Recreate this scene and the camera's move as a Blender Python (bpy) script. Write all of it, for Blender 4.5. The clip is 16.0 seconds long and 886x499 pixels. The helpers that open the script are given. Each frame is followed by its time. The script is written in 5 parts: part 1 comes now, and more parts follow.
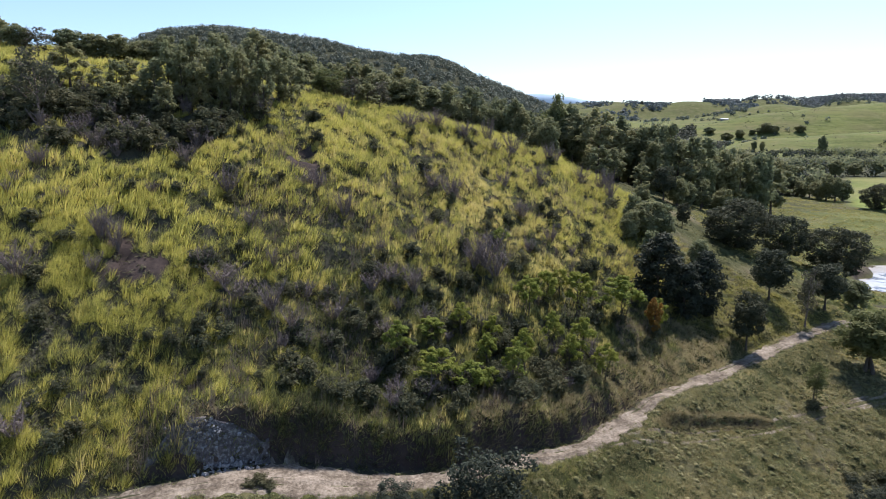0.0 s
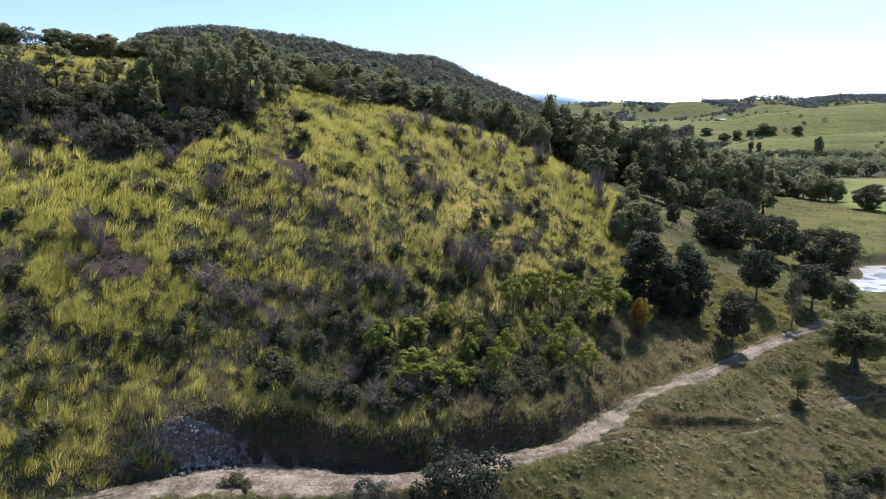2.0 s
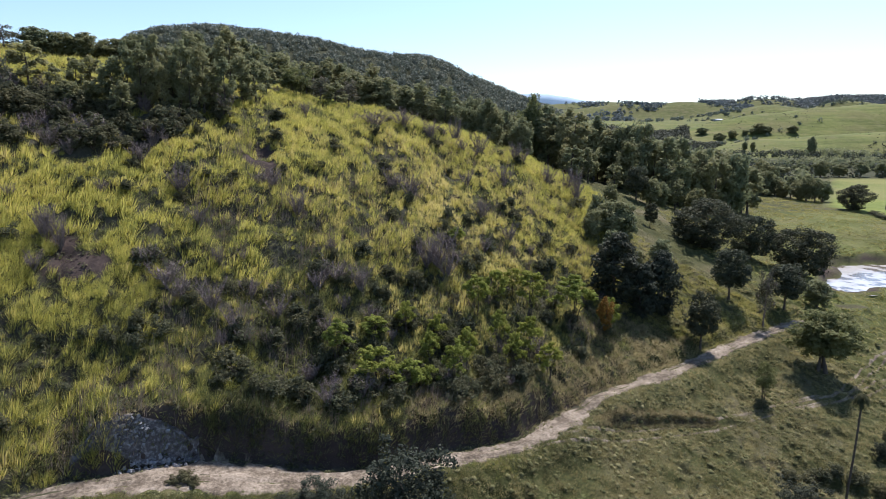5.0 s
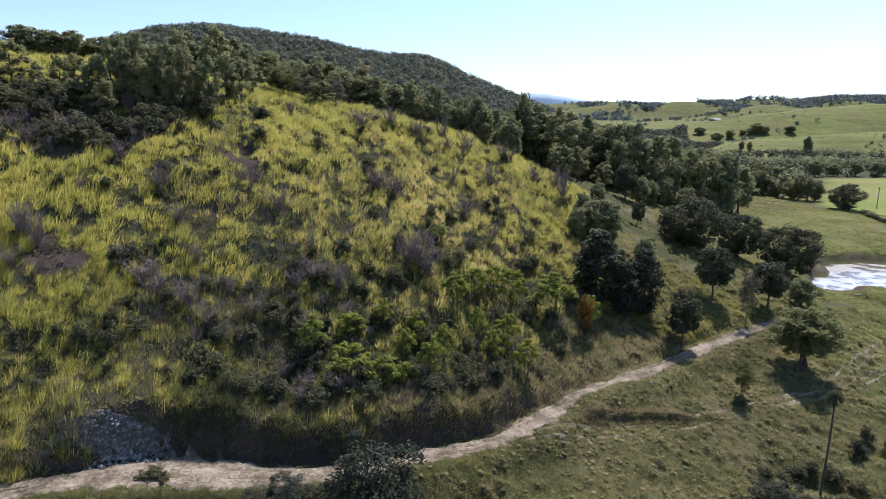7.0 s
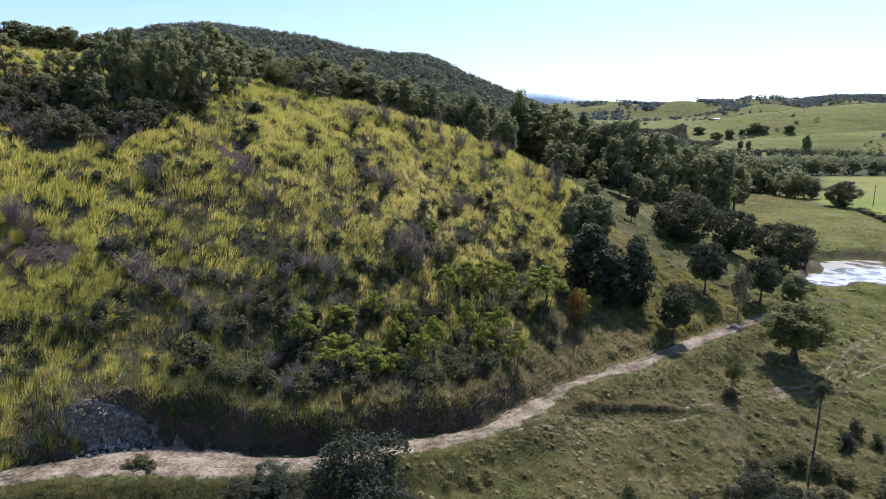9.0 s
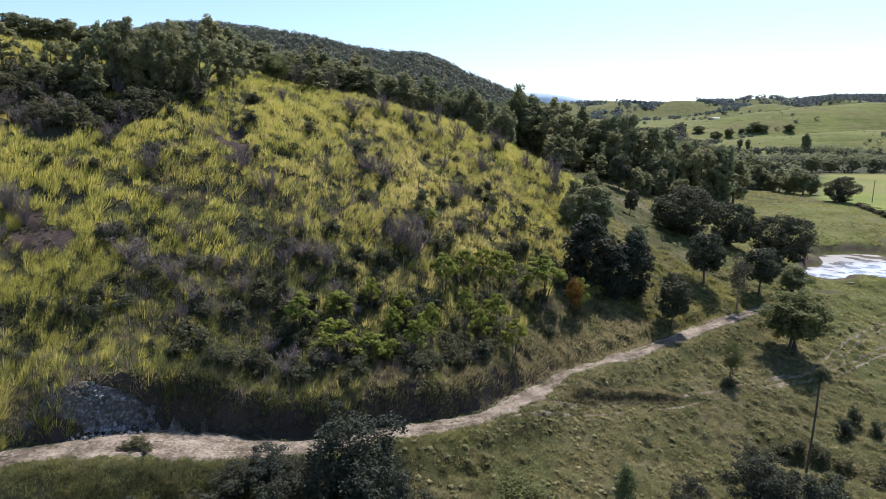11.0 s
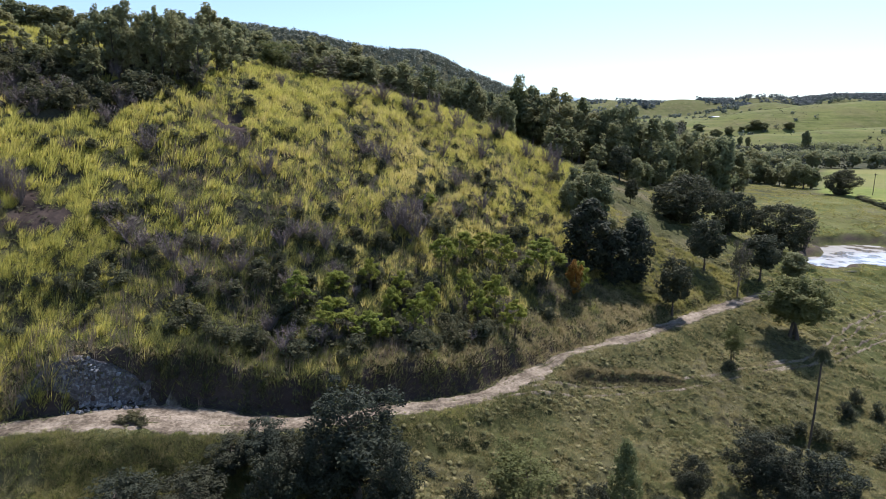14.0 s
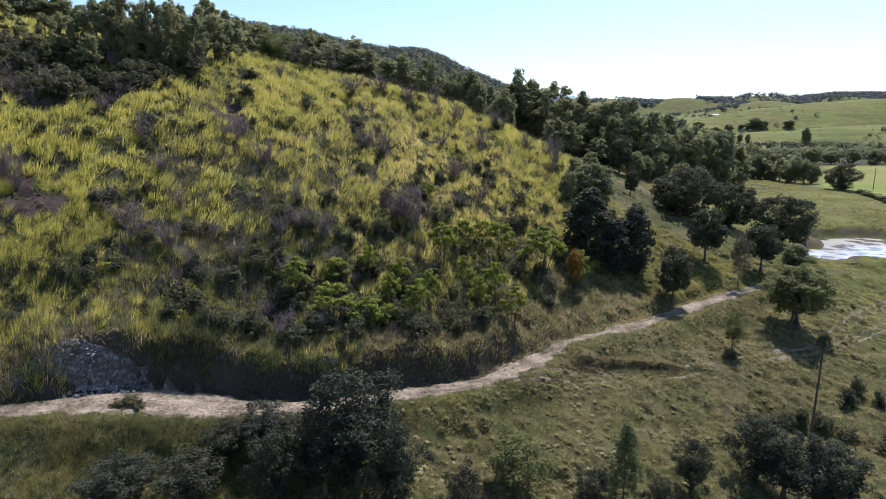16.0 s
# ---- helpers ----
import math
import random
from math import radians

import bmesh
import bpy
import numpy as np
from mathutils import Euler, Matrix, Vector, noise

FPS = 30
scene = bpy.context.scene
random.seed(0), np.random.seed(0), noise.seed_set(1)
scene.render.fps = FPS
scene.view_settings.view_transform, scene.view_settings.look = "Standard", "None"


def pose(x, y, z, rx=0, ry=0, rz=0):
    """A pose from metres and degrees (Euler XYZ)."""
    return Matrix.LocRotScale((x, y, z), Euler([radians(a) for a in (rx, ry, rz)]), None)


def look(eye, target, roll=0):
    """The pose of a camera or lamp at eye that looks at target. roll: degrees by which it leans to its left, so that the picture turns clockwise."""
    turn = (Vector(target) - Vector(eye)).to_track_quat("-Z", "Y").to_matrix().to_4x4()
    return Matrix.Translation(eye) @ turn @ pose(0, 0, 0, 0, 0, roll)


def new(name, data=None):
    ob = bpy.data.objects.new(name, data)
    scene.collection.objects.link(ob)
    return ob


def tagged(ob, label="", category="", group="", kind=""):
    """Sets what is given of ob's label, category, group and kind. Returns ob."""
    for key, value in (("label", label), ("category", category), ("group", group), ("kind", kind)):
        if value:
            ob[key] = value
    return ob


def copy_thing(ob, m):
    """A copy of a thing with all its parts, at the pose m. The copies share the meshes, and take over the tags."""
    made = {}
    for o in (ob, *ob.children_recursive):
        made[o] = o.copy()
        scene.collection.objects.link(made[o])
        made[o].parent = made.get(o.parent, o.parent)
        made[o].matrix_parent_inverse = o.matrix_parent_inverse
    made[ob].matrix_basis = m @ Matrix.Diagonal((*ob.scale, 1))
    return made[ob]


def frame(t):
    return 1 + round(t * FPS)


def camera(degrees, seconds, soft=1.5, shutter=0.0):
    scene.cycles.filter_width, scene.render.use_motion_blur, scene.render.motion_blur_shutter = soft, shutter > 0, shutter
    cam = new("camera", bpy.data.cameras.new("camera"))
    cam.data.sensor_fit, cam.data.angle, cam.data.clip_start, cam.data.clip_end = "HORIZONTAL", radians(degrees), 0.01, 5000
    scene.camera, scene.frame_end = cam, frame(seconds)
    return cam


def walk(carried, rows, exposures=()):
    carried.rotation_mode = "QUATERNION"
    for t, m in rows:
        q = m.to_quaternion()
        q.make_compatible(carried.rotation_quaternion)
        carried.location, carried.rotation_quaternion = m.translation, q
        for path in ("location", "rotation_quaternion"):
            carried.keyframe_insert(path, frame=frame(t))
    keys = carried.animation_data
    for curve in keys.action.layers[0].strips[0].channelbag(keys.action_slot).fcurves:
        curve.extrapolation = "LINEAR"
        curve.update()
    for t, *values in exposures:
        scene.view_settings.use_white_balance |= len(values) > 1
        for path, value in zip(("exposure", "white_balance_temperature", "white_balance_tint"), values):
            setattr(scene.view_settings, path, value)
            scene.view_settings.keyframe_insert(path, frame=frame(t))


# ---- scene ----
cam = camera(73.7, 16.0, soft=0.5)
METRES, EYE, TILT, LEAN, TURN = 22.0, 40.0, -11.0, 0.0, 0.0
ROWS = [
    (0, 0.0000, 0.0000, 0.0000, 0.000, 0.000, -0.000),
    (0.5, 0.0241, -0.0007, 0.0005, -0.025, 0.008, -0.000),
    (1, 0.0536, -0.0023, 0.0012, -0.042, 0.000, -0.000),
    (1.5, 0.0868, -0.0038, 0.0008, -0.058, -0.000, -0.010),
    (2, 0.1202, -0.0049, -0.0006, -0.108, 0.008, -0.030),
    (2.5, 0.1571, -0.0060, 0.0006, -0.175, 0.008, -0.070),
    (3, 0.2017, -0.0085, 0.0016, -0.192, -0.000, -0.080),
    (3.5, 0.2473, -0.0118, 0.0014, -0.225, -0.000, -0.090),
    (4, 0.2939, -0.0151, 0.0001, -0.233, -0.017, -0.110),
    (6.5, 0.5196, -0.0306, -0.0154, -0.342, -0.075, -0.200),
    (7, 0.5532, -0.0342, -0.0211, -0.350, -0.083, -0.190),
    (7.5, 0.5802, -0.0390, -0.0283, -0.350, -0.092, -0.190),
    (8, 0.6031, -0.0437, -0.0384, -0.342, -0.100, -0.190),
    (8.5, 0.6200, -0.0466, -0.0548, -0.333, -0.083, -0.190),
    (9, 0.6326, -0.0487, -0.0754, -0.333, -0.100, -0.190),
    (11.5, 0.6474, -0.0360, -0.2008, -0.375, -0.100, -0.210),
    (12, 0.6480, -0.0311, -0.2256, -0.383, -0.100, -0.210),
    (12.5, 0.6486, -0.0257, -0.2505, -0.383, -0.108, -0.220),
    (13, 0.6501, -0.0205, -0.2740, -0.392, -0.125, -0.230),
    (13.5, 0.6505, -0.0148, -0.2961, -0.392, -0.158, -0.230),
    (14, 0.6531, -0.0091, -0.3195, -0.383, -0.158, -0.240),
    (14.5, 0.6550, -0.0026, -0.3437, -0.392, -0.158, -0.220),
    (15, 0.6567, 0.0034, -0.3681, -0.392, -0.167, -0.190),
    (15.5, 0.6569, 0.0097, -0.3889, -0.392, -0.217, -0.200),
    (16, 0.6572, 0.0158, -0.4121, -0.400, -0.225, -0.180),
]
walk(cam, [(t, pose(0, 0, EYE, TILT, LEAN, TURN) @ pose(METRES * x, METRES * y, METRES * z, 90 + pitch, roll, yaw)) for t, x, y, z, yaw, pitch, roll in ROWS], [(0, 0.61, 6150, 12), (16, 0.61, 6150, 12)])

# ---------------- world, sun, exposure ----------------
SUN_AZ, SUN_EL = 29.0, 56.0
world = bpy.data.worlds.new("sky")
scene.world = world
world.use_nodes = True
wn = world.node_tree.nodes
sky = wn.new("ShaderNodeTexSky")
sky.sky_type, sky.sun_disc = "NISHITA", False
sky.sun_elevation, sky.sun_rotation = radians(SUN_EL), radians(SUN_AZ)
sky.altitude, sky.air_density, sky.dust_density, sky.ozone_density = 150, 1.0, 0.8, 3.0
world.node_tree.links.new(sky.outputs[0], wn["Background"].inputs[0])
wn["Background"].inputs[1].default_value = 0.127
sun = new("sun", bpy.data.lights.new("sun", "SUN"))
sun.data.energy, sun.data.angle, sun.data.color = 5.15, radians(0.55), (1.0, 0.915, 0.86)
to_sun = Vector((math.sin(radians(SUN_AZ)) * math.cos(radians(SUN_EL)), math.cos(radians(SUN_AZ)) * math.cos(radians(SUN_EL)), math.sin(radians(SUN_EL))))
sun.matrix_world = look(to_sun * 300, (0, 0, 0))

# ---------------- the land as a function of x and y ----------------
# Control heights of the home hill and the flats at its foot, every 32 m from (-130, 20).
HILL_NET = np.array([
    (2.3, -5.4, -11.9, -16.5, -18.4, -17.8, -17.0, -16.1, -15.5, -14.8, -13.9),
    (20.0, 12.3, 4.4, -3.9, -10.3, -14.4, -16.6, -17.5, -16.3, -14.4, -12.5),
    (36.7, 30.0, 22.3, 13.8, 3.0, -6.6, -15.2, -17.7, -16.3, -13.6, -11.2),
    (50.7, 46.0, 39.5, 32.3, 22.0, 6.0, -4.6, -11.0, -13.2, -12.4, -10.2),
    (60.5, 57.1, 52.3, 46.8, 34.5, 20.7, 9.3, 1.2, -8.3, -10.0, -9.4),
    (66.0, 61.3, 57.7, 50.8, 44.5, 39.3, 16.1, 5.7, -3.9, -6.6, -5.9),
    (68.8, 62.3, 56.4, 48.7, 47.7, 29.5, 23.6, 11.6, 1.3, -1.9, -0.4),
    (71.1, 62.3, 53.6, 44.8, 34.9, 30.4, 23.4, 16.5, 4.1, 3.0, 3.2),
    (73.3, 61.8, 50.5, 40.9, 36.1, 29.7, 26.7, 16.6, 8.0, 5.7, 6.0),
])


def spline_weights(u, n):
    u = np.clip(u, 0, n - 1.000001)
    i = np.floor(u).astype(int)
    f = u - i
    w = ((1 - f) ** 3 / 6, (3 * f ** 3 - 6 * f ** 2 + 4) / 6, (-3 * f ** 3 + 3 * f ** 2 + 3 * f + 1) / 6, f ** 3 / 6)
    return [(np.clip(i - 1 + k, 0, n - 1), w[k]) for k in range(4)]


def home_hill(x, y):
    rows, cols = HILL_NET.shape
    z = np.zeros(np.shape(x))
    for jy, wy in spline_weights((y - 20) / 32, rows):
        for jx, wx in spline_weights((x + 130) / 32, cols):
            z = z + wy * wx * HILL_NET[jy, jx]
    return z


# Far ridges: distance ahead, half depth, and crest points (x, height).
RIDGES = [
    (400, 120, [(-400, 62), (-60, 46), (60, 32), (120, 23), (190, 8), (320, -30), (600, -30)]),
    (1250, 420, [(-1500, 120), (-722, 146), (-650, 164), (-585, 206), (-540, 240), (-436, 246), (-266, 226), (-108, 192), (-10, 190), (76, 148), (169, 110), (251, 78), (420, 20)]),
    (950, 130, [(300, -20), (419, 8), (454, 19), (506, 36), (569, 39), (640, 43), (718, 52), (1000, 60)]),
    (1500, 210, [(480, 30), (606, 54), (676, 67), (744, 85), (856, 97), (967, 109), (1117, 122), (1500, 130)]),
    (2100, 180, [(700, 80), (880, 99), (1016, 122), (1121, 146), (1230, 138), (1311, 126), (1345, 158), (1424, 164), (1560, 146), (2200, 150)]),
    (2600, 220, [(300, 120), (549, 146), (790, 175), (912, 164), (1032, 186), (1154, 177), (1252, 163), (1500, 140)]),
    (3600, 420, [(400, 200), (754, 222), (954, 234), (1190, 224), (1425, 222), (1659, 228), (1857, 252), (2008, 253), (2128, 236), (2360, 260), (2656, 262), (3600, 260)]),
]
FLOOR = [(-400, -14), (190, -2), (285, 4), (420, 8), (700, 14), (1000, 14), (1250, 22), (1500, 42), (1900, 82), (2600, 105), (5200, 150)]


def step(a, b, v):
    f = np.clip((v - a) / (b - a), 0, 1)
    return f * f * (3 - 2 * f)


def fold(v):
    return v - np.floor(v)


def lattice(ix, iy, seed):
    return fold(np.sin(ix * 127.1 + iy * 311.7 + seed * 74.7) * 43758.5453)


def patchy(x, y, size, seed=0):
    """Smooth value noise, 0 to 1, with patches of that size in metres."""
    x, y = np.asarray(x, float) / size, np.asarray(y, float) / size
    ix, iy = np.floor(x), np.floor(y)
    fx, fy = step(0, 1, x - ix), step(0, 1, y - iy)
    a, b = lattice(ix, iy, seed), lattice(ix + 1, iy, seed)
    c, d = lattice(ix, iy + 1, seed), lattice(ix + 1, iy + 1, seed)
    return (a * (1 - fx) + b * fx) * (1 - fy) + (c * (1 - fx) + d * fx) * fy


def far_land(x, y):
    fy, fz = zip(*FLOOR)
    land = [np.interp(y, fy, fz) + 0.0 * x]
    for yc, depth, crest in RIDGES:
        cx, cz = zip(*crest)
        base = land[0] - 30
        top = np.interp(x, cx, cz) * 0.5 + 0.25 * (np.interp(x - 25, cx, cz) + np.interp(x + 25, cx, cz))
        fall = np.exp(-((y - yc) / depth) ** 2)
        land.append(base + (top - base) * fall)
    land = np.array(land)
    soft = 4.0
    top = land.max(axis=0)
    folds = 9.0 * (patchy(x, y, 150, 31) - 0.5) + 5.0 * (patchy(x, y, 62, 32) - 0.5)
    return top + soft * np.log(np.exp((land - top) / soft).sum(axis=0)) - soft * 0.7 + folds * step(560, 760, y) * (1 - step(1700, 2400, y)) * step(250, 420, x)


def raw_ground(x, y):
    x, y = np.asarray(x, float), np.asarray(y, float)
    away = step(235, 420, y + 0.35 * np.maximum(0, -x - 60))
    away = np.maximum(away, step(170, 330, x))
    near = home_hill(x, y)
    out = near * (1 - away) + far_land(x, y) * away
    rolls = 0.40 * np.sin(x * 0.21 + 1.3 * np.sin(y * 0.11)) * np.sin(y * 0.19 + 1.1 * np.sin(x * 0.13))
    return out + rolls * (1 - away) * step(-2, 8, near)


TRACK = [(-75, 40), (-50, 51), (-33.8, 59.2), (-28.9, 61.3), (-23.6, 63.2), (-17.7, 64.5), (-11.4, 65.6), (-4.9, 66.8), (1.7, 69.3), (7.2, 72.4), (12.4, 74.7), (16.4, 76.3),
         (20.5, 78.5), (25.1, 82.6), (30.1, 87.4), (35.7, 92.7), (41.7, 97.5), (48.2, 102.4), (55.2, 107.5), (62.9, 113.3), (71.4, 119.4), (80.6, 125.8), (90.4, 132.4), (98, 136)]
SIDE_TRACK = [(20.0, 78.0), (27.5, 81.2), (34.0, 84.2), (44.1, 88.4), (55.4, 93.2), (61.8, 96.7), (68.6, 100.2), (74.4, 103.3), (84, 107.5)]


def to_line(line, x, y):
    """Distance to a polyline (left of it positive) and the way along it."""
    x, y = np.asarray(x, float), np.asarray(y, float)
    best, sign, along, run = np.full(x.shape, 1e9), np.zeros(x.shape), np.zeros(x.shape), 0.0
    for (ax, ay), (bx, by) in zip(line, line[1:]):
        ln = math.hypot(bx - ax, by - ay)
        ux, uy = (bx - ax) / ln, (by - ay) / ln
        s = np.clip((x - ax) * ux + (y - ay) * uy, 0, ln)
        dx, dy = x - ax - s * ux, y - ay - s * uy
        d = np.hypot(dx, dy)
        near = d < best
        best, along = np.where(near, d, best), np.where(near, run + s, along)
        sign = np.where(near, np.where(ux * (y - ay) - uy * (x - ax) >= 0, 1.0, -1.0), sign)
        run += ln
    return best * sign, along


def smooth_line(line, spacing=1.0):
    p = np.array(line, float)
    s = np.concatenate([[0], np.cumsum(np.hypot(*np.diff(p, axis=0).T))])
    n = np.arange(0, s[-1], spacing)
    q = np.stack([np.interp(n, s, p[:, 0]), np.interp(n, s, p[:, 1])], axis=1)
    for _ in range(int(5 / spacing)):
        q[1:-1] = 0.25 * q[:-2] + 0.5 * q[1:-1] + 0.25 * q[2:]
    return n, q


def line_level(line):
    n, q = smooth_line(line)
    z = raw_ground(q[:, 0], q[:, 1])
    for _ in range(60):
        z[1:-1] = 0.25 * z[:-2] + 0.5 * z[1:-1] + 0.25 * z[2:]
    return n, z


TRACK_S, TRACK_Z = line_level(TRACK)
POND = (151.0, 188.0, 25.5, 9.8, 0.76)
POND_LEVEL = -5.3


def pond_reach(x, y):
    """1 on the pond's edge, less inside."""
    cx, cy, rx, ry, turn = POND
    c, s = math.cos(turn), math.sin(turn)
    u, v = ((x - cx) * c + (y - cy) * s) / rx, (-(x - cx) * s + (y - cy) * c) / ry
    return np.hypot(u, v) * (1 + 0.75 * (patchy(x, y, 10, 3) - 0.5) + 0.22 * (patchy(x, y, 3.5, 4) - 0.5))


def track_half(s):
    """Half the dirt track's width along its way; washed out and wide at the rock cutting."""
    wide = np.exp(-((s - 62) / 11) ** 2)
    return 1.75 + 1.5 * wide + 0.7 * (patchy(s, 0 * s, 5, 9) - 0.5)


def clumps(x, y):
    """1 where the rank grass stands in clumps, 0 in the gaps between them."""
    return step(0.28, 0.58, 0.7 * patchy(x, y, 3.6, 41) + 0.3 * patchy(x, y, 1.9, 43))


def ground(x, y):
    x, y = np.asarray(x, float), np.asarray(y, float)
    z = raw_ground(x, y)
    d, s = to_line(TRACK, x, y)
    level = np.interp(s, TRACK_S, TRACK_Z)
    half = track_half(s) + 0.6
    bench = np.where(d > 0, 1 - step(half, half + 2.0, d), 1 - step(half, half + 4.5, -d))
    z = z + bench * (level - z)
    hill = step(-2, 4, hill_side(x, y))
    lumps = (patchy(x, y, 2.3, 81) - 0.5) * (0.62 + 0.15 * hill) + (patchy(x, y, 5.2, 82) - 0.5) * (0.3 + 1.5 * hill)
    lumps = lumps + 0.95 * (1 - hill) * (patchy(x, y, 1.35, 83) - 0.5) * (0.35 + 0.9 * step(0.3, 0.6, patchy(x, y, 8, 84)))
    lumps = lumps + 0.95 * hill * (clumps(x, y) - 0.5)
    z = z + lumps * (1 - bench) * step(0.6, 2.6, np.abs(to_line(SIDE_TRACK, x, y)[0])) * (1 - step(230, 300, y)) * (1 - step(160, 220, x))
    # the cut bank stands a little proud above the track
    z = z + 2.2 * step(half, half + 1.2, d) * (1 - step(half + 2.5, half + 13, d)) * step(44, 50, s) * (1 - step(112, 125, s))
    # a low scarp on the flat below the track
    e, es = to_line([(34, 86.2), (38, 88.2), (44.8, 90.8), (50.1, 92.5), (56, 94.2)], x, y)
    z = z + 1.2 * step(-0.25, 0.3, e) * (1 - step(3, 9, e)) * step(0, 5, es) * (1 - step(20, 26, es))
    # the gully by the palm and the pond's bowl
    g, gs = to_line([(62, 88), (72, 84), (84, 82), (100, 86)], x, y)
    z = z - 1.6 * np.exp(-(g / 2.6) ** 2) * step(0, 8, gs) * (1 - step(30, 44, gs))
    r = pond_reach(x, y)
    bowl = 1 - step(0.85, 1.3, r)
    z = z + bowl * (POND_LEVEL - 0.7 + 0.9 * step(0.8, 1.1, r) - z)
    wall = step(0.95, 1.08, r) * (1 - step(1.25, 1.7, r))
    across = (-(x - POND[0]) * math.sin(POND[4]) + (y - POND[1]) * math.cos(POND[4])) / POND[3]
    z = z + wall * np.maximum(0, POND_LEVEL + 0.35 + 0.3 * patchy(x, y, 3, 5) + 1.3 * step(0.0, 0.6, across) - z)
    return z


HILL_EDGE = [(-160, 0), (-75, 42), (-33, 60), (-4, 69), (20, 80.5), (31, 89.5), (40, 99), (47, 112), (52, 126), (55, 145), (57, 165), (60, 190), (58, 215), (40, 330)]


def hill_side(x, y):
    """Metres inside the tall-grass hill (minus: outside)."""
    return to_line(HILL_EDGE, x, y)[0]


# ---------------- mesh helpers ----------------
class Soup:
    """Gathers vertices and faces for one mesh."""

    def __init__(self):
        self.v, self.f, self.n = [], [], 0

    def add(self, verts, faces):
        verts, faces = np.asarray(verts, float).reshape(-1, 3), np.asarray(faces, int)
        self.v.append(verts)
        self.f.append(faces + self.n)
        self.n += len(verts)

    def tube(self, points, radii, sides=6):
        p = np.asarray(points, float)
        rings = []
        for i, c in enumerate(p):
            t = p[min(i + 1, len(p) - 1)] - p[max(i - 1, 0)]
            t = t / (np.linalg.norm(t) + 1e-9)
            a = np.cross(t, (0.31, 0.87, 0.38))
            a /= np.linalg.norm(a) + 1e-9
            b = np.cross(t, a)
            th = np.arange(sides) * 2 * math.pi / sides
            rings.append(c + radii[i] * (np.cos(th)[:, None] * a + np.sin(th)[:, None] * b))
        quads = []
        for i in range(len(p) - 1):
            for k in range(sides):
                m = (k + 1) % sides
                quads.append((i * sides + k, i * sides + m, (i + 1) * sides + m, (i + 1) * sides + k))
        self.add(np.concatenate(rings), quads)

    def mesh(self, name, smooth=False):
        me = bpy.data.meshes.new(name)
        v = np.concatenate(self.v)
        counts = np.concatenate([np.full(len(f), f.shape[1]) for f in self.f])
        loops = np.concatenate([f.ravel() for f in self.f])
        me.vertices.add(len(v))
        me.vertices.foreach_set("co", v.astype(np.float32).ravel())
        me.loops.add(len(loops))
        me.loops.foreach_set("vertex_index", loops.astype(np.int32))
        me.polygons.add(len(counts))
        me.polygons.foreach_set("loop_start", np.concatenate([[0], np.cumsum(counts)[:-1]]).astype(np.int32))
        me.polygons.foreach_set("loop_total", counts.astype(np.int32))
        if smooth:
            me.polygons.foreach_set("use_smooth", np.ones(len(counts), bool))
        me.update(calc_edges=True)
        return me


def part(name, soup, material, parent=None, label="", smooth=False):
    me = soup if isinstance(soup, bpy.types.Mesh) else soup.mesh(name, smooth)
    me.materials.clear()
    me.materials.append(material)
    ob = new(name, me)
    ob.parent = parent
    return tagged(ob, label)


def leaves(rng, heads, per, size, rise=0.35, flat=0.75, long=1.25, ruffle=0.4):
    """Leaf sprays as loose triangles round clump centres (x, y, z, r)."""
    c = np.repeat(np.asarray(heads, float), per, axis=0)
    n = len(c)
    d = rng.normal(size=(n, 3))
    d /= np.linalg.norm(d, axis=1)[:, None]
    rad = c[:, 3] * rng.uniform(0.45, 1.05, n) ** 0.6
    p = c[:, :3] + d * rad[:, None] * (1, 1, flat)
    nrm = d * 0.8 + rng.normal(size=(n, 3)) * ruffle + (0, 0, rise)
    nrm /= np.linalg.norm(nrm, axis=1)[:, None]
    u = np.cross(nrm, rng.normal(size=(n, 3)))
    u /= np.linalg.norm(u, axis=1)[:, None] + 1e-9
    v = np.cross(nrm, u)
    s = (size * rng.uniform(0.6, 1.35, n))[:, None]
    tri = np.stack([p - u * s * 0.5, p + u * s * 0.5, p + v * s * long], axis=1)
    return tri.reshape(-1, 3), np.arange(3 * n).reshape(-1, 3)


# ---------------- materials ----------------
def muted(c, a=0.10):
    """The colour drawn towards its own grey."""
    g = 0.3 * c[0] + 0.6 * c[1] + 0.1 * c[2]
    return tuple(v + (g - v) * a for v in c)


def rgb(c):
    return (c[0], c[1], c[2], 1)


